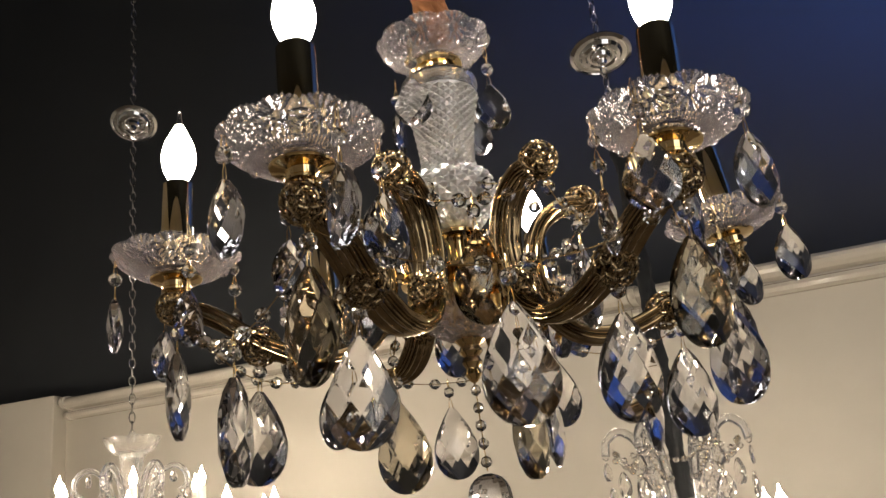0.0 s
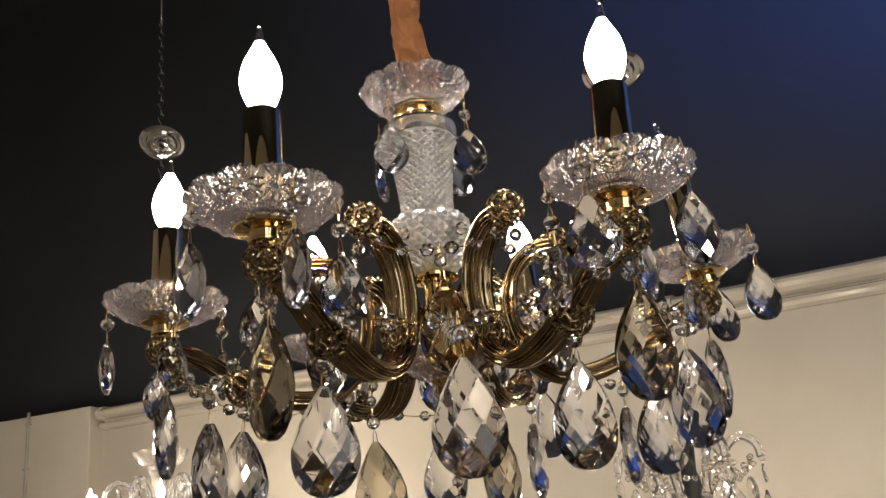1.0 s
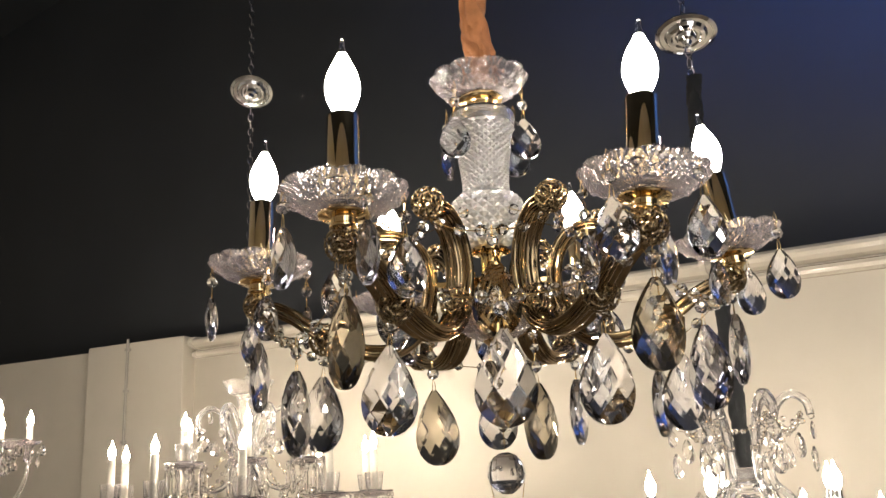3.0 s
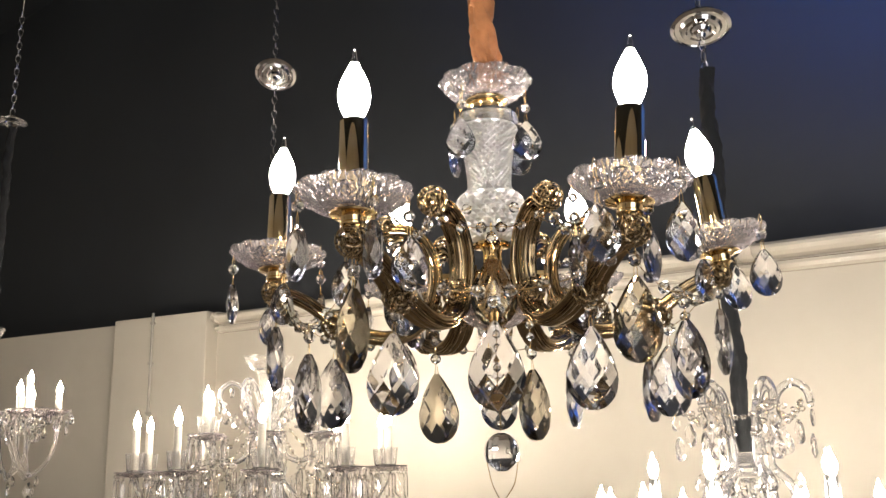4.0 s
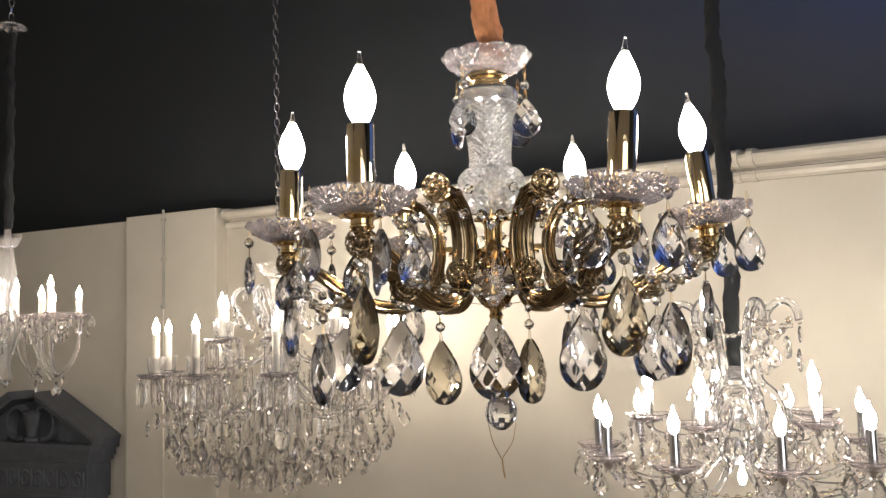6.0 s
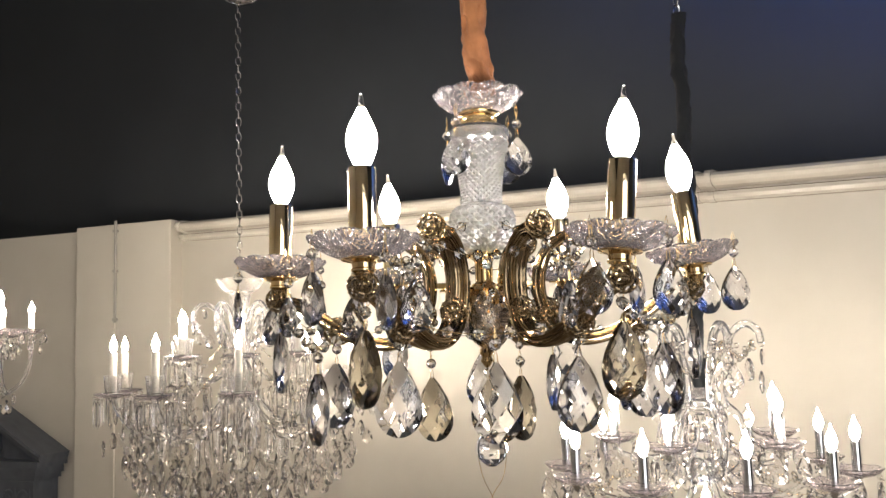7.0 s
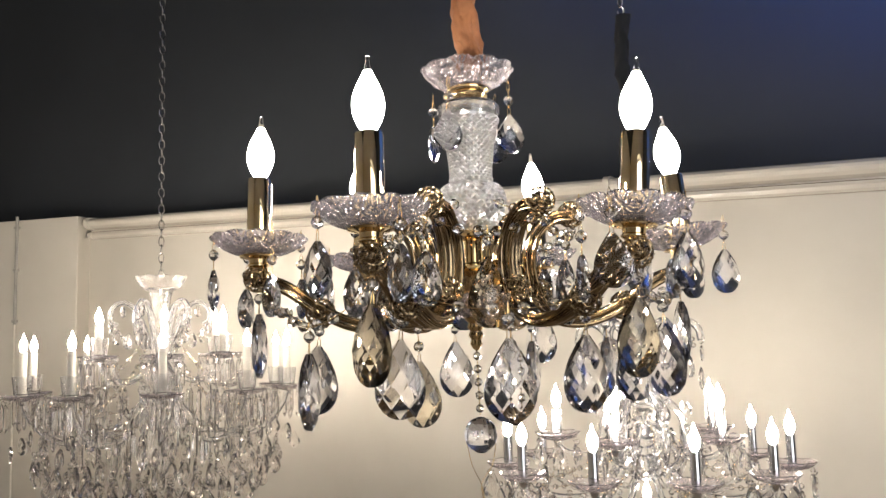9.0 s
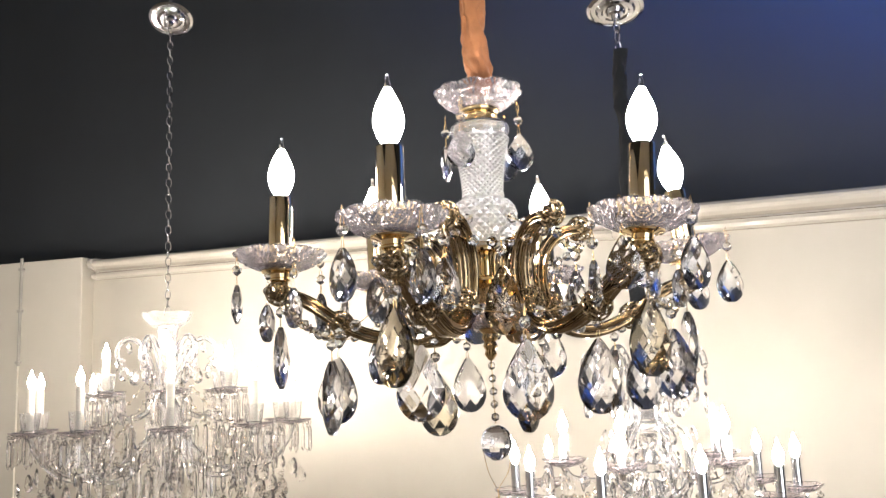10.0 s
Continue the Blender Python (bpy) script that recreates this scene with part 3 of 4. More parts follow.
put("rod", lathe("rod", [(0, 1.888), (0.021, 1.888), (0.026, 1.884), (0.026, 1.881), (0.016, 1.879), (0.0125, 1.874), (0.0125, 1.846), (0.018, 1.843), (0.018, 1.838), (0, 1.838)], 28, M_BRASS), main, T(0, 0, -ZB))
put("hub_plate", lathe("hub_plate", [(0, 1.8375), (0.062, 1.8375), (0.064, 1.836), (0.064, 1.833), (0.055, 1.831), (0.03, 1.826), (0.022, 1.806), (0.03, 1.802), (0, 1.801)], 36, M_BRASS), main, T(0, 0, -ZB))
put("bottom_bowl", cup_mesh("bottom_bowl", 0.052, 0.026, 10, M_PRESS, 160, 0.008), main, T(0, 0, 1.774 - ZB), "pressed glass bowl")
put("finial", lathe("finial", [(0, 1.802), (0.010, 1.802), (0.010, 1.774), (0.016, 1.770), (0.010, 1.764), (0.012, 1.758), (0.008, 1.753), (0.0105, 1.747), (0.007, 1.741), (0.009, 1.735), (0.004, 1.728), (0, 1.725)], 20, M_BRASS), main, T(0, 0, -ZB))
strand(main, (0, 0, 1.728 - ZB), (0.002, 0, 1.640 - ZB), 0, 5, ME_BEAD_S)
ball = put("ball", lathe("ball", [(0, 0.0240), (0.0050, 0.0234), (0.0098, 0.0216), (0.0142, 0.0186), (0.0180, 0.0143), (0.0206, 0.0088), (0.0219, 0.0025), (0.0221, -0.0035), (0.0196, -0.0115), (0.0135, -0.0185), (0.0060, -0.0235), (0, -0.0240)], 14, M_XTAL, False, 0.0), main, T(0.002, 0, 1.614 - ZB), "faceted crystal ball")
put("wire_hook", sweep("wire_hook", catmull([(-0.019, 0, -0.012), (-0.013, 0, -0.04), (-0.001, 0, -0.066), (0.002, 0, -0.09), (-0.001, 0, -0.064), (0.014, 0, -0.04), (0.02, 0, -0.012)], 4), circle(0.0005, 4), M_WIRE), ball)

arm_path = catmull([(0.290, 0, 1.826), (0.274, 0, 1.825), (0.246, 0, 1.812), (0.208, 0, 1.785), (0.165, 0, 1.766), (0.126, 0, 1.764), (0.096, 0, 1.782), (0.080, 0, 1.815),
                    (0.077, 0, 1.853), (0.089, 0, 1.886), (0.112, 0, 1.905), (0.136, 0, 1.908)], 7)
arm_path = [p - Vector((0, 0, ZB)) for p in arm_path]
section = []
HALF, THK, RIBS = 0.0152, 0.0078, 18
for i in range(RIBS):
    for q in (0.0, 0.22, 0.5, 0.78):
        a = 2 * math.pi * (i + q) / RIBS
        bulge = 1.0 + 0.13 * math.sin(math.pi * q)
        section.append((HALF * math.copysign(abs(math.cos(a)) ** 0.8, math.cos(a)) * bulge, THK * math.copysign(abs(math.sin(a)) ** 0.7, math.sin(a)) * (bulge + 0.1 * math.sin(math.pi * q))))
ME_ARM = sweep("arm", arm_path, section, M_ARM, True, (0, 1, 0), lambda f: 0.62 + 0.38 * min(1, f / 0.12))
LEAN = {0: (-3.5, -4.6), 180: (-3, 1.0), -60: (-2.5, 4.8), -120: (-2.7, 0), 60: (0, -2), 120: (-1, -2)}
for k, ang in enumerate((-120, -60, 0, 60, 120, 180)):
    arm = put("arm", ME_ARM, main, RZ(ang), "ribbed antique brass scroll arm")
    put("connector", box_mesh("connector", 0.05, -0.006, 1.8385 - ZB, 0.080, 0.006, 1.846 - ZB, M_BRASS, 0.001), arm)
    lx, ly = LEAN[ang]
    up = T(0.29 if ang else 0.297, 0, 1.862 - ZB) @ RZ(-ang) @ Matrix.Rotation(radians(lx), 4, "X") @ Matrix.Rotation(radians(ly), 4, "Y")
    turn = random.uniform(0, 45)
    put("candle_cup", ME_CUP, arm, up @ T(0, 0, 0.002) @ RZ(turn), "scalloped pressed glass drip cup")
    put("collar", ME_COLLAR, arm, up @ T(0, 0, -0.003))
    put("candle_sleeve", ME_SLEEVE, arm, up @ T(0, 0, 0.004), "polished brass candle sleeve")
    put("bulb", ME_BULB, arm, up @ T(0, 0, 0.1015), "lit flame-shaped bulb")
    put("bulb_tip", ME_TIP, arm, up @ T(0, 0, 0.1015))
    for j, (r, z, s) in enumerate(((0.292, 1.830, 1.05), (0.209, 1.783, 1.15), (0.088, 1.803, 1.1), (0.139, 1.911, 1.08))):
        put("rosette", ME_ROSE, arm, T(r, 0, z - ZB) @ Matrix.Rotation(random.uniform(0, 6), 4, "Y") @ RZ(random.uniform(0, 360)) @ Matrix.Scale(s, 4))


def polar(r, deg, z):
    return r * math.cos(radians(deg)), r * math.sin(radians(deg)), z - ZB


# drops round each cup: angle on the rim, turn of its face, size, height against the usual
ring_of = {180: ((188, 278, ME_DROP_XS, 0), (292, 62, ME_DROP_XS, -0.012), (20, 110, ME_DROP_XS, -0.012), (113, 65, ME_DROP_XS, -0.022)),
           -120: ((197, 312, ME_DROP_S, 0.004), (299, -58, ME_DROP_S, -0.004), (5, 35, ME_DROP_S, -0.006), (107, 50, ME_DROP_XS, -0.02)),
           -60: ((228, -28, ME_DROP_S, 0.006), (319, 22, ME_DROP_S, 0.004), (62, 60, ME_DROP_S, 0.004), (165, 63, ME_DROP_XS, -0.012)),
           0: ((235, 40, ME_DROP_XS, 0.0), (320, 12, ME_DROP_S, 0.012), (56, 20, ME_DROP_S, 0.01)),
           60: ((200, 280, ME_DROP_S, 0.01), (280, 10, ME_DROP_S, 0.01), (40, 130, ME_DROP_XS, 0.01)),
           120: ((180, 275, ME_DROP_S, 0.01), (290, 15, ME_DROP_S, 0.01), (40, 120, ME_DROP_XS, 0.01))}
for ang, offs in ring_of.items():
    cx, cy, _ = polar(0.29 if ang else 0.297, ang, 0)
    for o, yaw, me, dz in offs:
        x, y = cx + 0.0585 * math.cos(radians(o)), cy + 0.0585 * math.sin(radians(o))
        d = pendant(main, x, y, 1.842 + dz - ZB, me, yaw, 2 if dz < -0.01 else 1, random.uniform(-3, 3))
        put("wire_loop", ME_LOOP, d, T(0, 0, 0.036 if dz >= -0.01 else 0.056))
# drops under each cup and under each arm
for ang, yaw, dz in ((-120, -44, -0.006), (-60, 16, -0.005), (0, 88, 0), (60, 150, 0), (120, 40, 0), (180, 84, -0.003)):
    x, y, _ = polar(0.290, ang, 0)
    d = pendant(main, x, y, 1.786 + dz - ZB, ME_DROP_LS if ang in (-120, -60) else ME_DROP_M, yaw, 1, random.uniform(-3, 3), "smoky almond-cut crystal drop" if ang in (-120, -60) else "")
    put("wire_loop", ME_LOOP, d, T(0, 0, 0.036))
for x, y, z, yaw in ((-0.112, -0.179, 1.742, -6), (0.104, -0.179, 1.742, 14), (0.221, 0.0, 1.741, 12), (0.113, 0.179, 1.738, 68), (-0.212, 0.002, 1.738, -22)):
    pendant(main, x, y, z - ZB, ME_DROP_L, yaw, 1, random.uniform(-3, 3))
# between the arms: one lower outside, one higher inside
for ang, yaw, yaw2, dz in ((-90, 0, 6, 0), (-30, -58, 50, 0.014), (30, 60, 100, 0), (90, 10, 20, 0), (150, 100, 60, 0), (-150, 74, 20, -0.011)):
    x, y, _ = polar(0.252, ang, 0)
    if ang != 150:
        pendant(main, x, y, 1.740 + dz - ZB, ME_DROP_L, yaw, 1, random.uniform(-2, 2))
    x, y, _ = polar(0.130, ang, 0)
    pendant(main, x, y, 1.841 - ZB, ME_DROP_LS if ang == -90 else ME_DROP_M, yaw2, 1, random.uniform(-3, 3))
    for s in (-30, 30):
        strand(main, polar(0.278, ang + s, 1.812), polar(0.252, ang, 1.772 + dz), 0.012, 4)
        strand(main, polar(0.140, ang + s, 1.894), polar(0.130, ang, 1.874), 0.008, 3)
# inner drops under the hub
for x, y, yaw in ((-0.078, 0.0, -16), (0.045, -0.019, 44)):
    pendant(main, x, y, 1.714 - ZB, ME_DROP_LS, yaw, 2, random.uniform(-2, 2), "smoky almond-cut crystal drop")
    strand(main, (x, y, 1.762 - ZB), (x * 0.9, y, 1.800 - ZB), 0.0, 2, ME_BEAD_S)
for ang in (-120, -60, 0, 60, 120, 180):
    strand(main, polar(0.128, ang, 1.905), polar(0.047, ang, 1.926), 0.006, 3)
# drops round the top cup
for ang, yaw in ((-25, 8), (42, 15), (143, 72), (-126, -14)):
    x, y, _ = polar(0.058, ang, 0)
    d = pendant(main, x, y, 2.047 - ZB, ME_DROP_XS, yaw, 1, random.uniform(-3, 3))
    put("wire_loop", ME_LOOP, d, T(0, 0, 0.037))

# ---- chandeliers behind ----
ME_LINK = link_mesh("chain_link", 0.040, 0.020, 0.0024, M_STEEL)
ME_CANOPY = lathe("canopy", [(0, 0.030), (0.085, 0.030), (0.098, 0.024), (0.1, 0.018), (0.088, 0.012), (0.085, 0.016), (0.070, 0.016), (0.062, 0.006), (0.050, 0.004), (0.044, 0.010), (0.036, 0.010), (0.028, -0.008), (0.016, -0.012), (0.010, -0.026), (0, -0.028)], 40, M_CANOPY, True)


def chain(parent, z0, z1):
    z, k = z0, 0
    while z < z1:
        put("chain_link", ME_LINK, parent, T(0, 0, z) @ RZ(90 * (k % 2) + 20))
        z += 0.033
        k += 1


FAR_BULB = lathe("bulb", [(0.009, 0.0), (0.0150, 0.012), (0.0185, 0.026), (0.0190, 0.036), (0.0150, 0.052), (0.0085, 0.066), (0.0042, 0.076), (0.0025, 0.088), (0, 0.091)], 14, M_BULB_FAR)
CHR_BULB = FAR_BULB.copy()
CHR_BULB.materials[0] = M_BULB_CHR
FAR_DROP = drop_mesh("far_drop", 0.042, 0.062, 0.016, M_FARX, 0.45)
FAR_DROP_S = drop_mesh("far_drop_small", 0.028, 0.044, 0.012, M_FARX, 0.45)
FAR_PRISM = lathe("prism", [(0, 0), (0.006, -0.008), (0.009, -0.02), (0.009, -0.085), (0, -0.105)], 6, M_FARX, False)
FAR_CUP = cup_mesh("candle_cup", 0.062, 0.020, 8, M_FARCUP, 64, 0.012, 0.004, 10)
FAR_BEAD = bead_mesh("far_bead", 0.016, M_FARX, 6)


def glass_arm(name, pts, r):
    ring = [(q[0] * (1 + 0.12 * (i % 2)), q[1] * (1 + 0.12 * (i % 2))) for i, q in enumerate(circle(r, 12))]
    return sweep(name, catmull(pts, 6), ring, M_CLEAR)


# tall chrome-sleeved chandelier
R0 = (0.635, 1.225)
ZR = 1.20
right = thing("chandelier", *R0, ZR, "clear glass chandelier with chrome candle sleeves and two tiers", "chandelier", "background chandeliers")
put("canopy", ME_CANOPY, right, T(0, 0, 2.808 - ZR) @ Matrix.Rotation(radians(-13), 4, "X") @ Matrix.Rotation(radians(4), 4, "Y") @ Matrix.Scale(0.87, 4), "polished metal ceiling rose")
chain(right, 2.70 - ZR, 2.785 - ZR)
chain(right, 2.875 - ZR, 3.40 - ZR)
put("cord", lathe("cord", [(0.003, 3.38), (0.003, 5.8)], 6, M_STEEL), right, T(0, 0, -ZR))
put("fabric_sleeve", cloth_tube("fabric_sleeve", 0.021, 1.612 - ZR, 2.69 - ZR, M_VELVET, 5.0, 20, 0.010, 0.0035), right, None, "black velvet chain sleeve")
put("stem", lathe("stem", [(0, 1.611), (0.016, 1.611), (0.024, 1.602), (0.040, 1.585), (0.060, 1.560), (0.063, 1.552), (0.056, 1.549), (0.020, 1.556), (0.013, 1.54), (0.024, 1.525), (0.014, 1.50), (0.03, 1.47), (0.05, 1.44), (0.045, 1.40), (0.02, 1.37), (0.03, 1.35), (0, 1.34)], 20, M_CLEAR), right, T(0, 0, -ZR), "turned clear glass stem")
low_arm = glass_arm("arm", [(0.03, 0, 1.42), (0.07, 0, 1.375), (0.14, 0, 1.315), (0.23, 0, 1.300), (0.31, 0, 1.32), (0.365, 0, 1.345), (0.385, 0, 1.372)], 0.0085)
up_arm = glass_arm("arm", [(0.03, 0, 1.52), (0.06, 0, 1.46), (0.11, 0, 1.425), (0.17, 0, 1.42), (0.22, 0, 1.43), (0.24, 0, 1.454)], 0.0075)
bow = glass_arm("bow", [(0.045, 0, 1.36), (0.095, 0, 1.40), (0.115, 0, 1.46), (0.10, 0, 1.53), (0.062, 0, 1.575), (0.060, 0, 1.63), (0.072, 0, 1.70), (0.094, 0, 1.76), (0.130, 0, 1.785), (0.162, 0, 1.765), (0.170, 0, 1.73)], 0.0105)
CHR_SLEEVE = lathe("candle_sleeve", [(0, 0), (0.0135, 0.0), (0.0135, 0.090), (0.011, 0.092), (0, 0.090)], 18, M_CHROME)
FOOT = lathe("cup_foot", [(0, 0.003), (0.016, 0.003), (0.012, -0.006), (0.006, -0.016), (0, -0.02)], 12, M_CHROME)
for me, r, zc, count, phase in ((low_arm, 0.385, 1.376, 10, -91), (up_arm, 0.24, 1.458, 5, -54)):
    for k in range(count):
        a = put("arm", me, right, RZ(phase + 360 / count * k) @ T(0, 0, -ZR), "clear twisted glass arm")
        put("cup_foot", FOOT, a, T(r, 0, zc))
        put("candle_cup", FAR_CUP, a, T(r, 0, zc + 0.004) @ RZ(17 * k))
        put("candle_sleeve", CHR_SLEEVE, a, T(r, 0, zc + 0.004))
        put("bulb", CHR_BULB, a, T(r, 0, zc + 0.095) @ Matrix.Scale(0.72, 4))
        for j in range(6):
            o = radians(60 * j + 13 * k)
            put("drop", FAR_DROP if j % 2 else FAR_DROP_S, a, T(r + 0.06 * math.cos(o), 0.06 * math.sin(o), zc - 0.012) @ RZ(60 * j + 90 + random.uniform(-40, 40)))
            put("bead", FAR_BEAD, a, T(r + 0.06 * math.cos(o), 0.06 * math.sin(o), zc - 0.002))
for k in range(6):
    b = put("bow", bow, right, RZ(42 + 60 * k) @ T(0, 0, -ZR), "clear glass scroll")
    for f, rr, zz in ((0, 0.170, 1.715), (1, 0.135, 1.69), (2, 0.10, 1.665), (3, 0.165, 1.655)):
        put("drop", FAR_DROP if f else FAR_DROP_S, b, T(rr, 0, zz) @ RZ(random.uniform(0, 180)))
    for j in range(5):
        put("bead", FAR_BEAD, b, T(0.17 - 0.022 * j, 0, 1.727 - 0.012 * math.sin(j)))
    for j in range(4):
        put("drop", FAR_DROP_S, b, T(0.12 - 0.01 * j, 0.02 * (j % 2), 1.56 - 0.06 * j) @ RZ(random.uniform(0, 180)))
for k in range(6):
    a1, a2 = radians(42 + 60 * k), radians(102 + 60 * k)
    strand(right, (0.15 * math.cos(a1), 0.15 * math.sin(a1), 1.745 - ZR), (0.15 * math.cos(a2), 0.15 * math.sin(a2), 1.745 - ZR), 0.05, 8, FAR_BEAD)
    strand(right, (0.15 * math.cos(a1), 0.15 * math.sin(a1), 1.745 - ZR), (0.04 * math.cos(a1), 0.04 * math.sin(a1), 1.66 - ZR), 0.03, 7, FAR_BEAD)
    for f in (0.25, 0.75):
        am = a1 + (a2 - a1) * f
        put("drop", FAR_DROP_S, right, T(0.06 * math.cos(am), 0.06 * math.sin(am), 1.548 - ZR) @ RZ(math.degrees(am) + 90))
        put("bead", FAR_BEAD, right, T(0.07 * math.cos(am), 0.07 * math.sin(am), 1.562 - ZR))
for k in range(10):
    a1, a2 = radians(-91 + 36 * k), radians(-55 + 36 * k)
    strand(right, (0.33 * math.cos(a1), 0.33 * math.sin(a1), 1.366 - ZR), (0.33 * math.cos(a2), 0.33 * math.sin(a2), 1.366 - ZR), 0.05, 8, FAR_BEAD)
    strand(right, (0.33 * math.cos(a1), 0.33 * math.sin(a1), 1.366 - ZR), (0.06 * math.cos(a1), 0.06 * math.sin(a1), 1.50 - ZR), 0.06, 10, FAR_BEAD)
# the glass ball's brightness is given as glow, using the bulb mesh
put("bulb", CHR_BULB, right, T(0, 0, 1.295 - ZR) @ Matrix.Scale(0.6, 4), "glowing shape standing in for the bright glass ball under the stem")

# wide crystal chandelier with prisms
L0 = (-0.925, 2.35)
ZL = 1.10
left = thing("chandelier", *L0, ZL, "wide two-tier crystal chandelier with ivory candles and dense prisms", "chandelier", "background chandeliers")
put("canopy", ME_CANOPY, left, T(0, 0, 3.28 - ZL) @ Matrix.Rotation(radians(-27), 4, "X") @ Matrix.Scale(0.9, 4), "polished metal ceiling rose")
chain(left, 2.05 - ZL, 3.26 - ZL)
chain(left, 3.34 - ZL, 3.88 - ZL)
put("cord", lathe("cord", [(0.003, 3.86), (0.003, 5.8)], 6, M_STEEL), left, T(0, 0, -ZL))
put("trumpet", cup_mesh("trumpet", 0.098, 0.05, 10, M_FROST, 80, 0.045, 0.004, 10), left, T(0, 0, 1.99 - ZL), "fluted frosted glass trumpet rim")
put("trumpet_neck", lathe("trumpet_neck", [(0, 1.996), (0.05, 1.996), (0.040, 1.96), (0.034, 1.92), (0.032, 1.88), (0.045, 1.86), (0.03, 1.84), (0, 1.84)], 24, M_FROST), left, T(0, 0, -ZL))
put("stem", lathe("stem", [(0, 1.84), (0.03, 1.84), (0.05, 1.78), (0.03, 1.72), (0.06, 1.66), (0.085, 1.60), (0.06, 1.52), (0.03, 1.46), (0.055, 1.38), (0.03, 1.28), (0, 1.25)], 20, M_CLEAR), left, T(0, 0, -ZL))
arm1 = glass_arm("arm", [(0.05, 0, 1.58), (0.12, 0, 1.50), (0.22, 0, 1.43), (0.34, 0, 1.42), (0.42, 0, 1.46), (0.475, 0, 1.53), (0.495, 0, 1.583)], 0.010)
arm2 = glass_arm("arm", [(0.04, 0, 1.72), (0.08, 0, 1.66), (0.14, 0, 1.63), (0.21, 0, 1.65), (0.25, 0, 1.69), (0.26, 0, 1.715)], 0.009)
curl = glass_arm("curl", [(0.035, 0, 1.76), (0.06, 0, 1.84), (0.09, 0, 1.91), (0.14, 0, 1.94), (0.18, 0, 1.915), (0.185, 0, 1.87), (0.16, 0, 1.85)], 0.010)
TUMBLER = lathe("candle_glass", [(0, -0.002), (0.018, 0.0), (0.028, 0.010), (0.032, 0.03), (0.036, 0.075), (0.034, 0.075), (0.030, 0.03), (0.024, 0.014), (0, 0.008)], 20, M_CLEAR)
SAUCER = lathe("saucer", [(0, 0.0), (0.02, 0.0), (0.06, 0.008), (0.072, 0.014), (0.073, 0.010), (0.055, 0.001), (0.015, -0.008), (0, -0.01)], 24, M_FARCUP)
CANDLE = lathe("candle_sleeve", [(0, 0), (0.0135, 0.0), (0.0138, 0.15), (0.012, 0.152), (0, 0.15)], 14, M_CANDLE)
for me, r, zc, count, phase in ((arm1, 0.495, 1.586, 10, -77), (arm2, 0.26, 1.718, 6, -75)):
    for k in range(count):
        a = put("arm", me, left, RZ(phase + 360 / count * k) @ T(0, 0, -ZL), "clear rope-twist glass arm")
        put("saucer", SAUCER, a, T(r, 0, zc + 0.004))
        put("candle_glass", TUMBLER, a, T(r, 0, zc + 0.010))
        put("candle_sleeve", CANDLE, a, T(r, 0, zc + 0.019) @ Matrix.Diagonal((1, 1, 1 if count == 10 else 0.75, 1)))
        put("bulb", FAR_BULB, a, T(r, 0, zc + 0.173 - (0 if count == 10 else 0.038)) @ Matrix.Scale(0.70, 4))
        for j in range(8):
            o = radians(45 * j + 9 * k)
            x, y = r + 0.066 * math.cos(o), 0.066 * math.sin(o)
            put("bead", FAR_BEAD, a, T(x, y, zc + 0.001))
            put("prism", FAR_PRISM, a, T(x, y, zc - 0.008) @ RZ(random.uniform(0, 60)))
        put("drop", FAR_DROP, a, T(r, 0.01, zc - 0.13) @ RZ(random.uniform(0, 180)))
        put("drop", FAR_DROP, a, T(r + 0.03, -0.02, zc - 0.16) @ RZ(random.uniform(0, 180)))
for k in range(6):
    c = put("curl", curl, left, RZ(-105 + 60 * k) @ T(0, 0, -ZL), "clear glass scroll")
    for j in range(6):
        put("bead", FAR_BEAD, c, T(0.185 - 0.014 * j, 0.004, 1.865 - 0.02 * j))
    for rr, zz in ((0.16, 1.838), (0.185, 1.86), (0.12, 1.82), (0.14, 1.925)):
        put("drop", FAR_DROP_S if zz > 1.85 else FAR_DROP, c, T(rr, 0, zz) @ RZ(random.uniform(0, 180)))
# skirts of drops and swags under the arms
for r, z, count, me in ((0.445, 1.36, 30, FAR_DROP), (0.395, 1.30, 26, FAR_DROP), (0.34, 1.265, 22, FAR_DROP), (0.26, 1.235, 16, FAR_DROP), (0.17, 1.21, 11, FAR_DROP), (0.07, 1.195, 6, FAR_DROP), (0.42, 1.45, 28, FAR_DROP_S),
                        (0.36, 1.56, 24, FAR_PRISM), (0.26, 1.60, 18, FAR_PRISM), (0.30, 1.46, 20, FAR_PRISM), (0.18, 1.44, 14, FAR_PRISM), (0.42, 1.52, 20, FAR_DROP_S)):
    for k in range(count):
        o = radians(360 / count * k + r * 900)
        x, y = r * math.cos(o), r * math.sin(o)
        dz = random.uniform(-0.018, 0.018)
        put("drop" if me != FAR_PRISM else "prism", me, left, T(x, y, z + dz - ZL) @ RZ(random.uniform(0, 180)) @ Matrix.Scale(random.uniform(1.1, 1.4), 4))
        put("bead", FAR_BEAD, left, T(x, y, z + dz + 0.011 - ZL))
        put("bead", FAR_BEAD, left, T(x, y, z + dz + 0.029 - ZL))
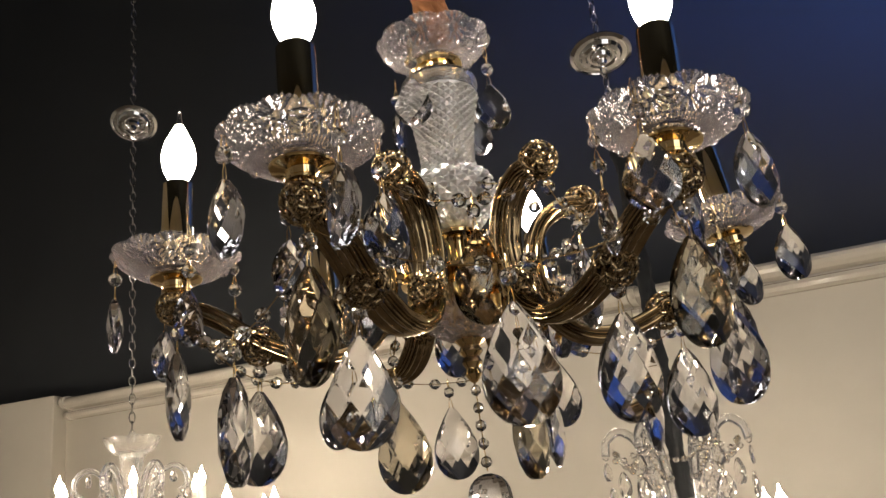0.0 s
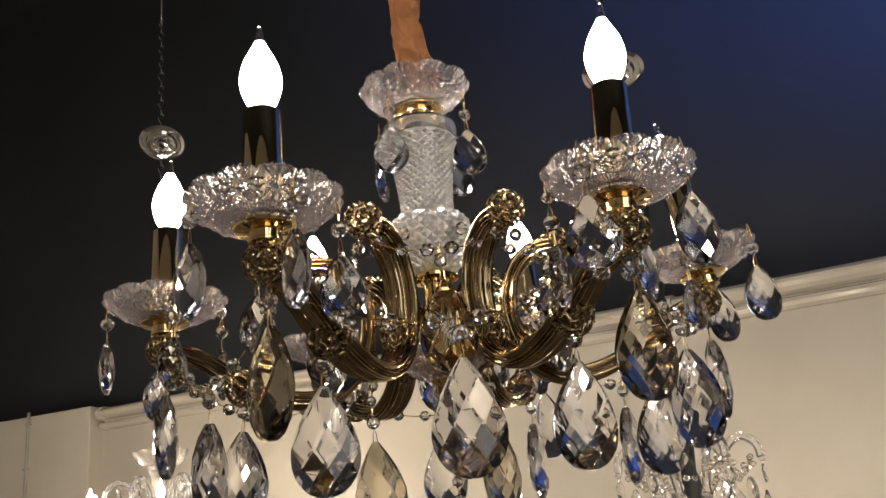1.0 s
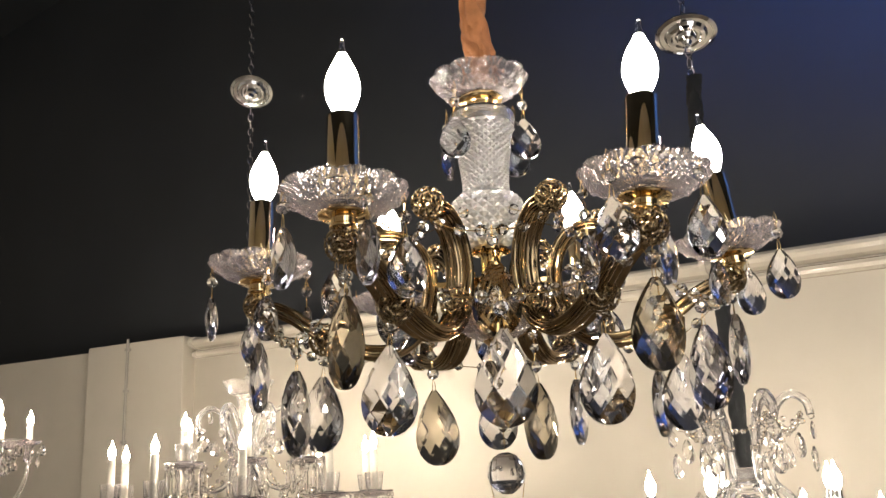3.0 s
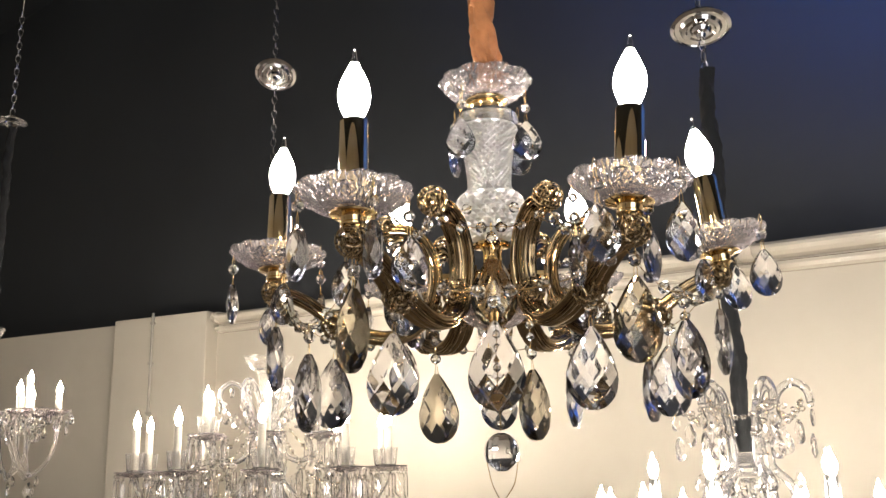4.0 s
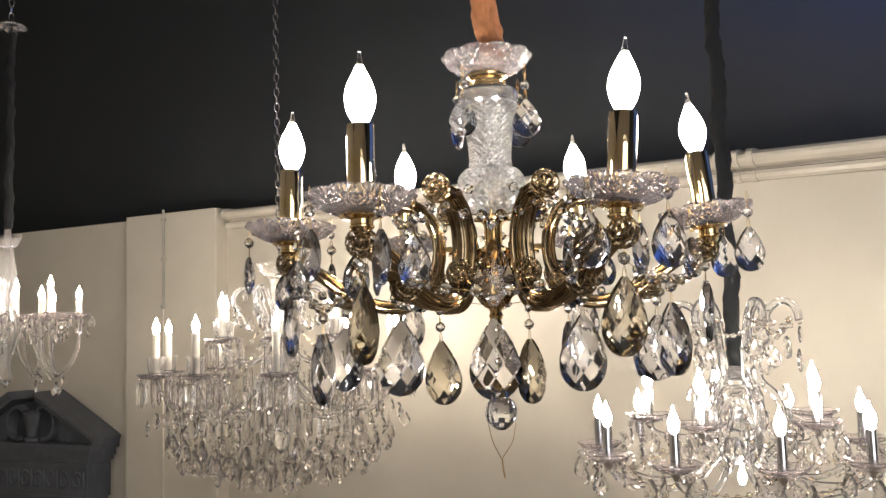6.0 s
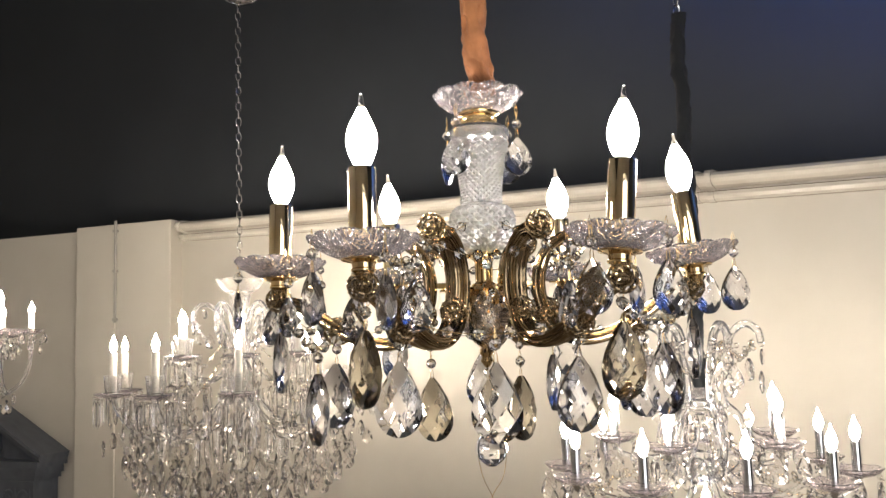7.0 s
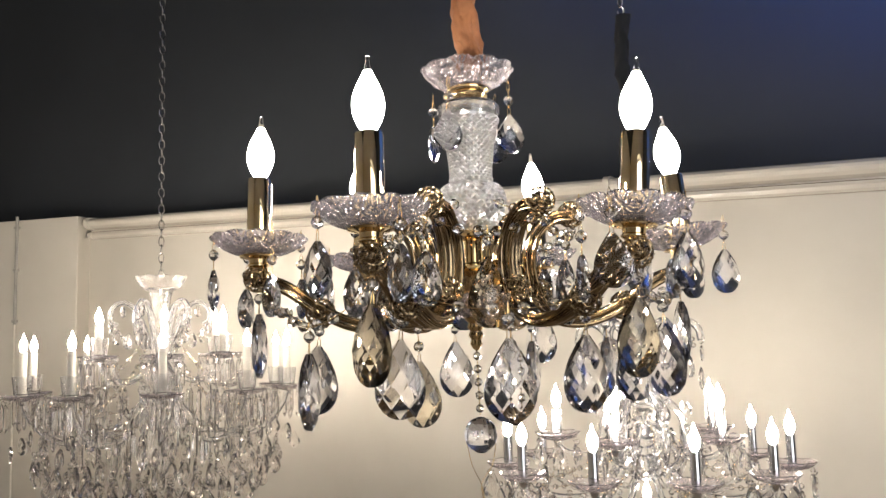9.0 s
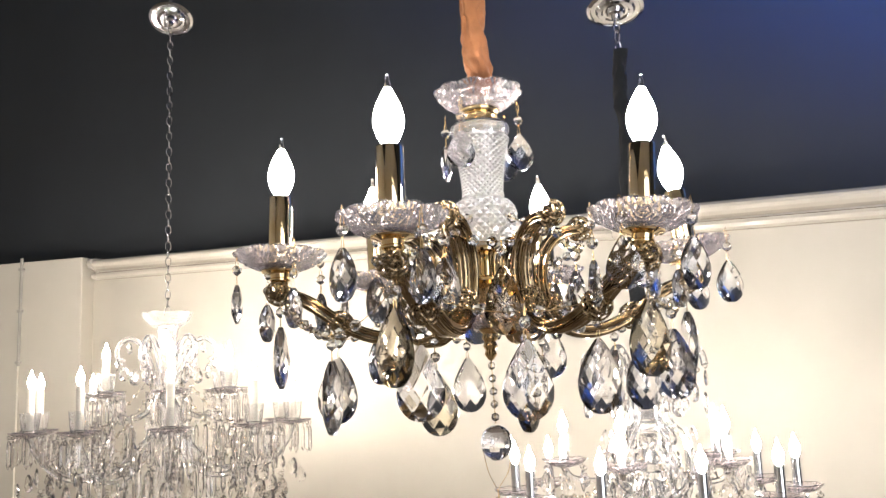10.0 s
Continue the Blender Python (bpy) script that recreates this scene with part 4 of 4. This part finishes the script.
for k in range(10):
    o, o2 = radians(-77 + 36 * k), radians(-41 + 36 * k)
    a = Vector((0.46 * math.cos(o), 0.46 * math.sin(o), 1.55 - ZL))
    b = Vector((0.46 * math.cos(o2), 0.46 * math.sin(o2), 1.55 - ZL))
    strand(left, a, b, 0.07, 9, FAR_BEAD)
    strand(left, b, (0.06 * math.cos(o2), 0.06 * math.sin(o2), 1.80 - ZL), 0.08, 16, FAR_BEAD)

# clustered chandelier at the far end
F0 = (-2.14, 2.4)
ZF = 1.50
far = thing("chandelier", *F0, ZF, "crystal chandelier with clustered ivory candles, on a black-wrapped chain", "chandelier", "background chandeliers")
put("canopy", lathe("canopy", [(0, 3.18), (0.02, 3.178), (0.03, 3.165), (0.062, 3.155), (0.066, 3.148), (0.03, 3.14), (0.018, 3.125), (0, 3.122)], 16, M_XTAL, False), far, T(0, 0, -ZF), "cut crystal canopy")
put("fabric_sleeve", cloth_tube("fabric_sleeve", 0.018, 2.24 - ZF, 3.122 - ZF, M_VELVET, 8.0, 14, 0.012, 0.004), far, None, "black velvet chain sleeve")
chain(far, 3.2 - ZF, 3.70 - ZF)
put("cord", lathe("cord", [(0.003, 3.68), (0.003, 5.8)], 6, M_STEEL), far, T(0, 0, -ZF))
put("trumpet", cup_mesh("trumpet", 0.055, 0.05, 6, M_CLEAR, 66, 0.018, 0.003, 10), far, T(0, 0, 2.16 - ZF))
put("stem", lathe("stem", [(0, 2.25), (0.012, 2.25), (0.018, 2.17), (0.04, 2.05), (0.02, 1.95), (0.045, 1.85), (0.05, 1.78), (0.02, 1.66), (0.03, 1.6), (0, 1.55)], 18, M_CLEAR), far, T(0, 0, -ZF))
branch = glass_arm("arm", [(0.03, 0, 1.70), (0.07, 0, 1.82), (0.11, 0, 1.80), (0.16, 0, 1.66), (0.215, 0, 1.585)], 0.009)
tine_a = {k: glass_arm("tine", [(0.23, 0, 1.60), (0.23 + 0.05 * math.cos(k), 0.05 * math.sin(k), 1.64), (0.23 + 0.085 * math.cos(k), 0.085 * math.sin(k), 1.72), (0.23 + 0.09 * math.cos(k), 0.09 * math.sin(k), 1.845)], 0.008) for k in (0.3, 2.4, 4.5)}
for k in range(4):
    a = put("arm", branch, far, RZ(-2 + 90 * k) @ T(0, 0, -ZF), "clear glass branch arm")
    put("drop", FAR_DROP, a, T(0.23, 0, 1.575) @ RZ(30))
    put("drop", FAR_DROP_S, a, T(0.26, 0, 1.60) @ RZ(80))
    for j in range(16):
        o = radians(22.5 * j)
        rr = 0.125 if j % 2 else 0.09
        put("drop", FAR_DROP_S, a, T(0.23 + rr * math.cos(o), rr * math.sin(o), 1.822 - 0.02 * (j % 3)) @ RZ(random.uniform(0, 180)))
        put("bead", FAR_BEAD, a, T(0.23 + rr * math.cos(o), rr * math.sin(o), 1.834 - 0.02 * (j % 3)))
    put("bowl", FAR_CUP, a, T(0.23, 0, 1.835) @ Matrix.Scale(1.5, 4))
    for i, (q, me) in enumerate(tine_a.items()):
        x, y = 0.23 + 0.09 * math.cos(q), 0.09 * math.sin(q)
        dz = 0.06 if i == 1 else 0.0
        put("tine", me, a)
        put("candle_cup", FAR_CUP, a, T(x, y, 1.845 + dz * 0.2) @ Matrix.Scale(0.8, 4))
        put("candle_sleeve", CANDLE, a, T(x, y, 1.85) @ Matrix.Diagonal((0.9, 0.9, 0.5 + dz * 6, 1)))
        put("bulb", FAR_BULB, a, T(x, y, 1.925 + dz * 0.9) @ Matrix.Scale(0.62, 4))
        for j in range(7):
            o = radians(51 * j)
            put("drop", FAR_DROP_S, a, T(x + 0.055 * math.cos(o), y + 0.055 * math.sin(o), 1.848) @ RZ(51 * j))

# ---- cabinet with broken pediment ----
CAB = WALL @ T(-1.44, -0.02, -0.05)
cab = new("cabinet")
cab.matrix_world = CAB @ Matrix.Diagonal((0.82, 0.45, 1, 1))
tagged(cab, "tall blue-grey painted cabinet with a carved broken pediment, against the wall", "cabinet")
put("body", box_mesh("body", -0.64, -0.36, 0.05, 0.64, 0.06, 0.80, M_CAB, 0.006), cab)
for s in (-1, 1):
    put("door", box_mesh("door", s * 0.31 - 0.29, -0.385, 0.11, s * 0.31 + 0.29, -0.362, 0.78, M_CAB, 0.006), cab)
put("frieze", box_mesh("frieze", -0.66, -0.38, 0.802, 0.66, 0.06, 1.03, M_CAB, 0.004), cab)
put("frieze_bead", joined("frieze_bead", [box_chunk(-0.67, -0.395, 0.804, 0.67, -0.382, 0.822), box_chunk(-0.67, -0.395, 1.008, 0.67, -0.382, 1.028)], M_CAB), cab)
put("cornice", joined("cornice", [box_chunk(-0.69, -0.41, 1.032, 0.69, 0.06, 1.062), box_chunk(-0.715, -0.44, 1.064, 0.715, 0.06, 1.112), box_chunk(-0.75, -0.475, 1.114, 0.75, 0.06, 1.150)], M_CAB), cab)
put("recess_panel", box_mesh("recess_panel", -0.30, -0.10, 1.152, 0.30, -0.04, 1.40, M_CAB), cab)
for s in (-1, 1):
    tri = [(s * 0.71, 1.152), (s * 0.30, 1.152), (s * 0.27, 1.27), (s * 0.20, 1.40)]
    v = [(x, y, z) for y in (-0.26, 0.0) for x, z in tri]
    put("tympanum", joined("tympanum", [(v, [(0, 1, 2, 3), (7, 6, 5, 4), (0, 4, 5, 1), (1, 5, 6, 2), (2, 6, 7, 3), (3, 7, 4, 0)])], M_CAB), cab)
    path = [Vector((s * 0.77, -0.2, 1.168)), Vector((s * 0.5, -0.2, 1.292)), Vector((s * 0.14, -0.2, 1.458))]
    flip = 1 if s > 0 else -1
    put("raking_moulding", sweep("raking_moulding", path, [(a, b * flip) for a, b in ((-0.24, -0.034), (0.24, -0.034), (0.255, -0.014), (0.272, -0.006), (0.285, 0.006), (0.285, 0.026), (-0.24, 0.026))], M_CAB, False, (0, -1, 0)), cab)
    curl = [(s * (0.15 + 0.11 * math.cos(radians(q))), -0.28, 1.272 + 0.105 * math.sin(radians(q))) for q in range(-100, 131, 23)]
    put("volute", sweep("volute", catmull(curl, 3), [(-0.05, -0.012), (0.05, -0.012), (0.06, 0.0), (0.05, 0.014), (-0.05, 0.014)], M_CAB, False, (0, -1, 0)), cab)
put("urn", lathe("urn", [(0, 1.152), (0.075, 1.152), (0.075, 1.17), (0.045, 1.185), (0.05, 1.22), (0.085, 1.30), (0.09, 1.335), (0.05, 1.345), (0, 1.35)], 18, M_CAB), cab, T(0, -0.28, 0))
for i in range(9):
    x = -0.56 + 0.14 * i
    w = 0.05 if i % 2 else 0.058
    c = [Vector((x + w * math.cos(radians(q)) * (1 - q / 620), -0.388, 0.915 + 0.062 * math.sin(radians(q)) * (1 - q / 620))) for q in range(0, 480, 40)]
    put("carving", sweep("carving", catmull(c, 3), circle(0.012, 6), M_CAB), cab)
    leaf = [Vector((x + 0.07, -0.386, 0.85)), Vector((x + 0.072, -0.396, 0.92)), Vector((x + 0.066, -0.386, 0.985))]
    put("carving", sweep("carving", catmull(leaf, 4), circle(0.014, 6), M_CAB, True, None, lambda f: 0.25 + math.sin(math.pi * f)), cab)
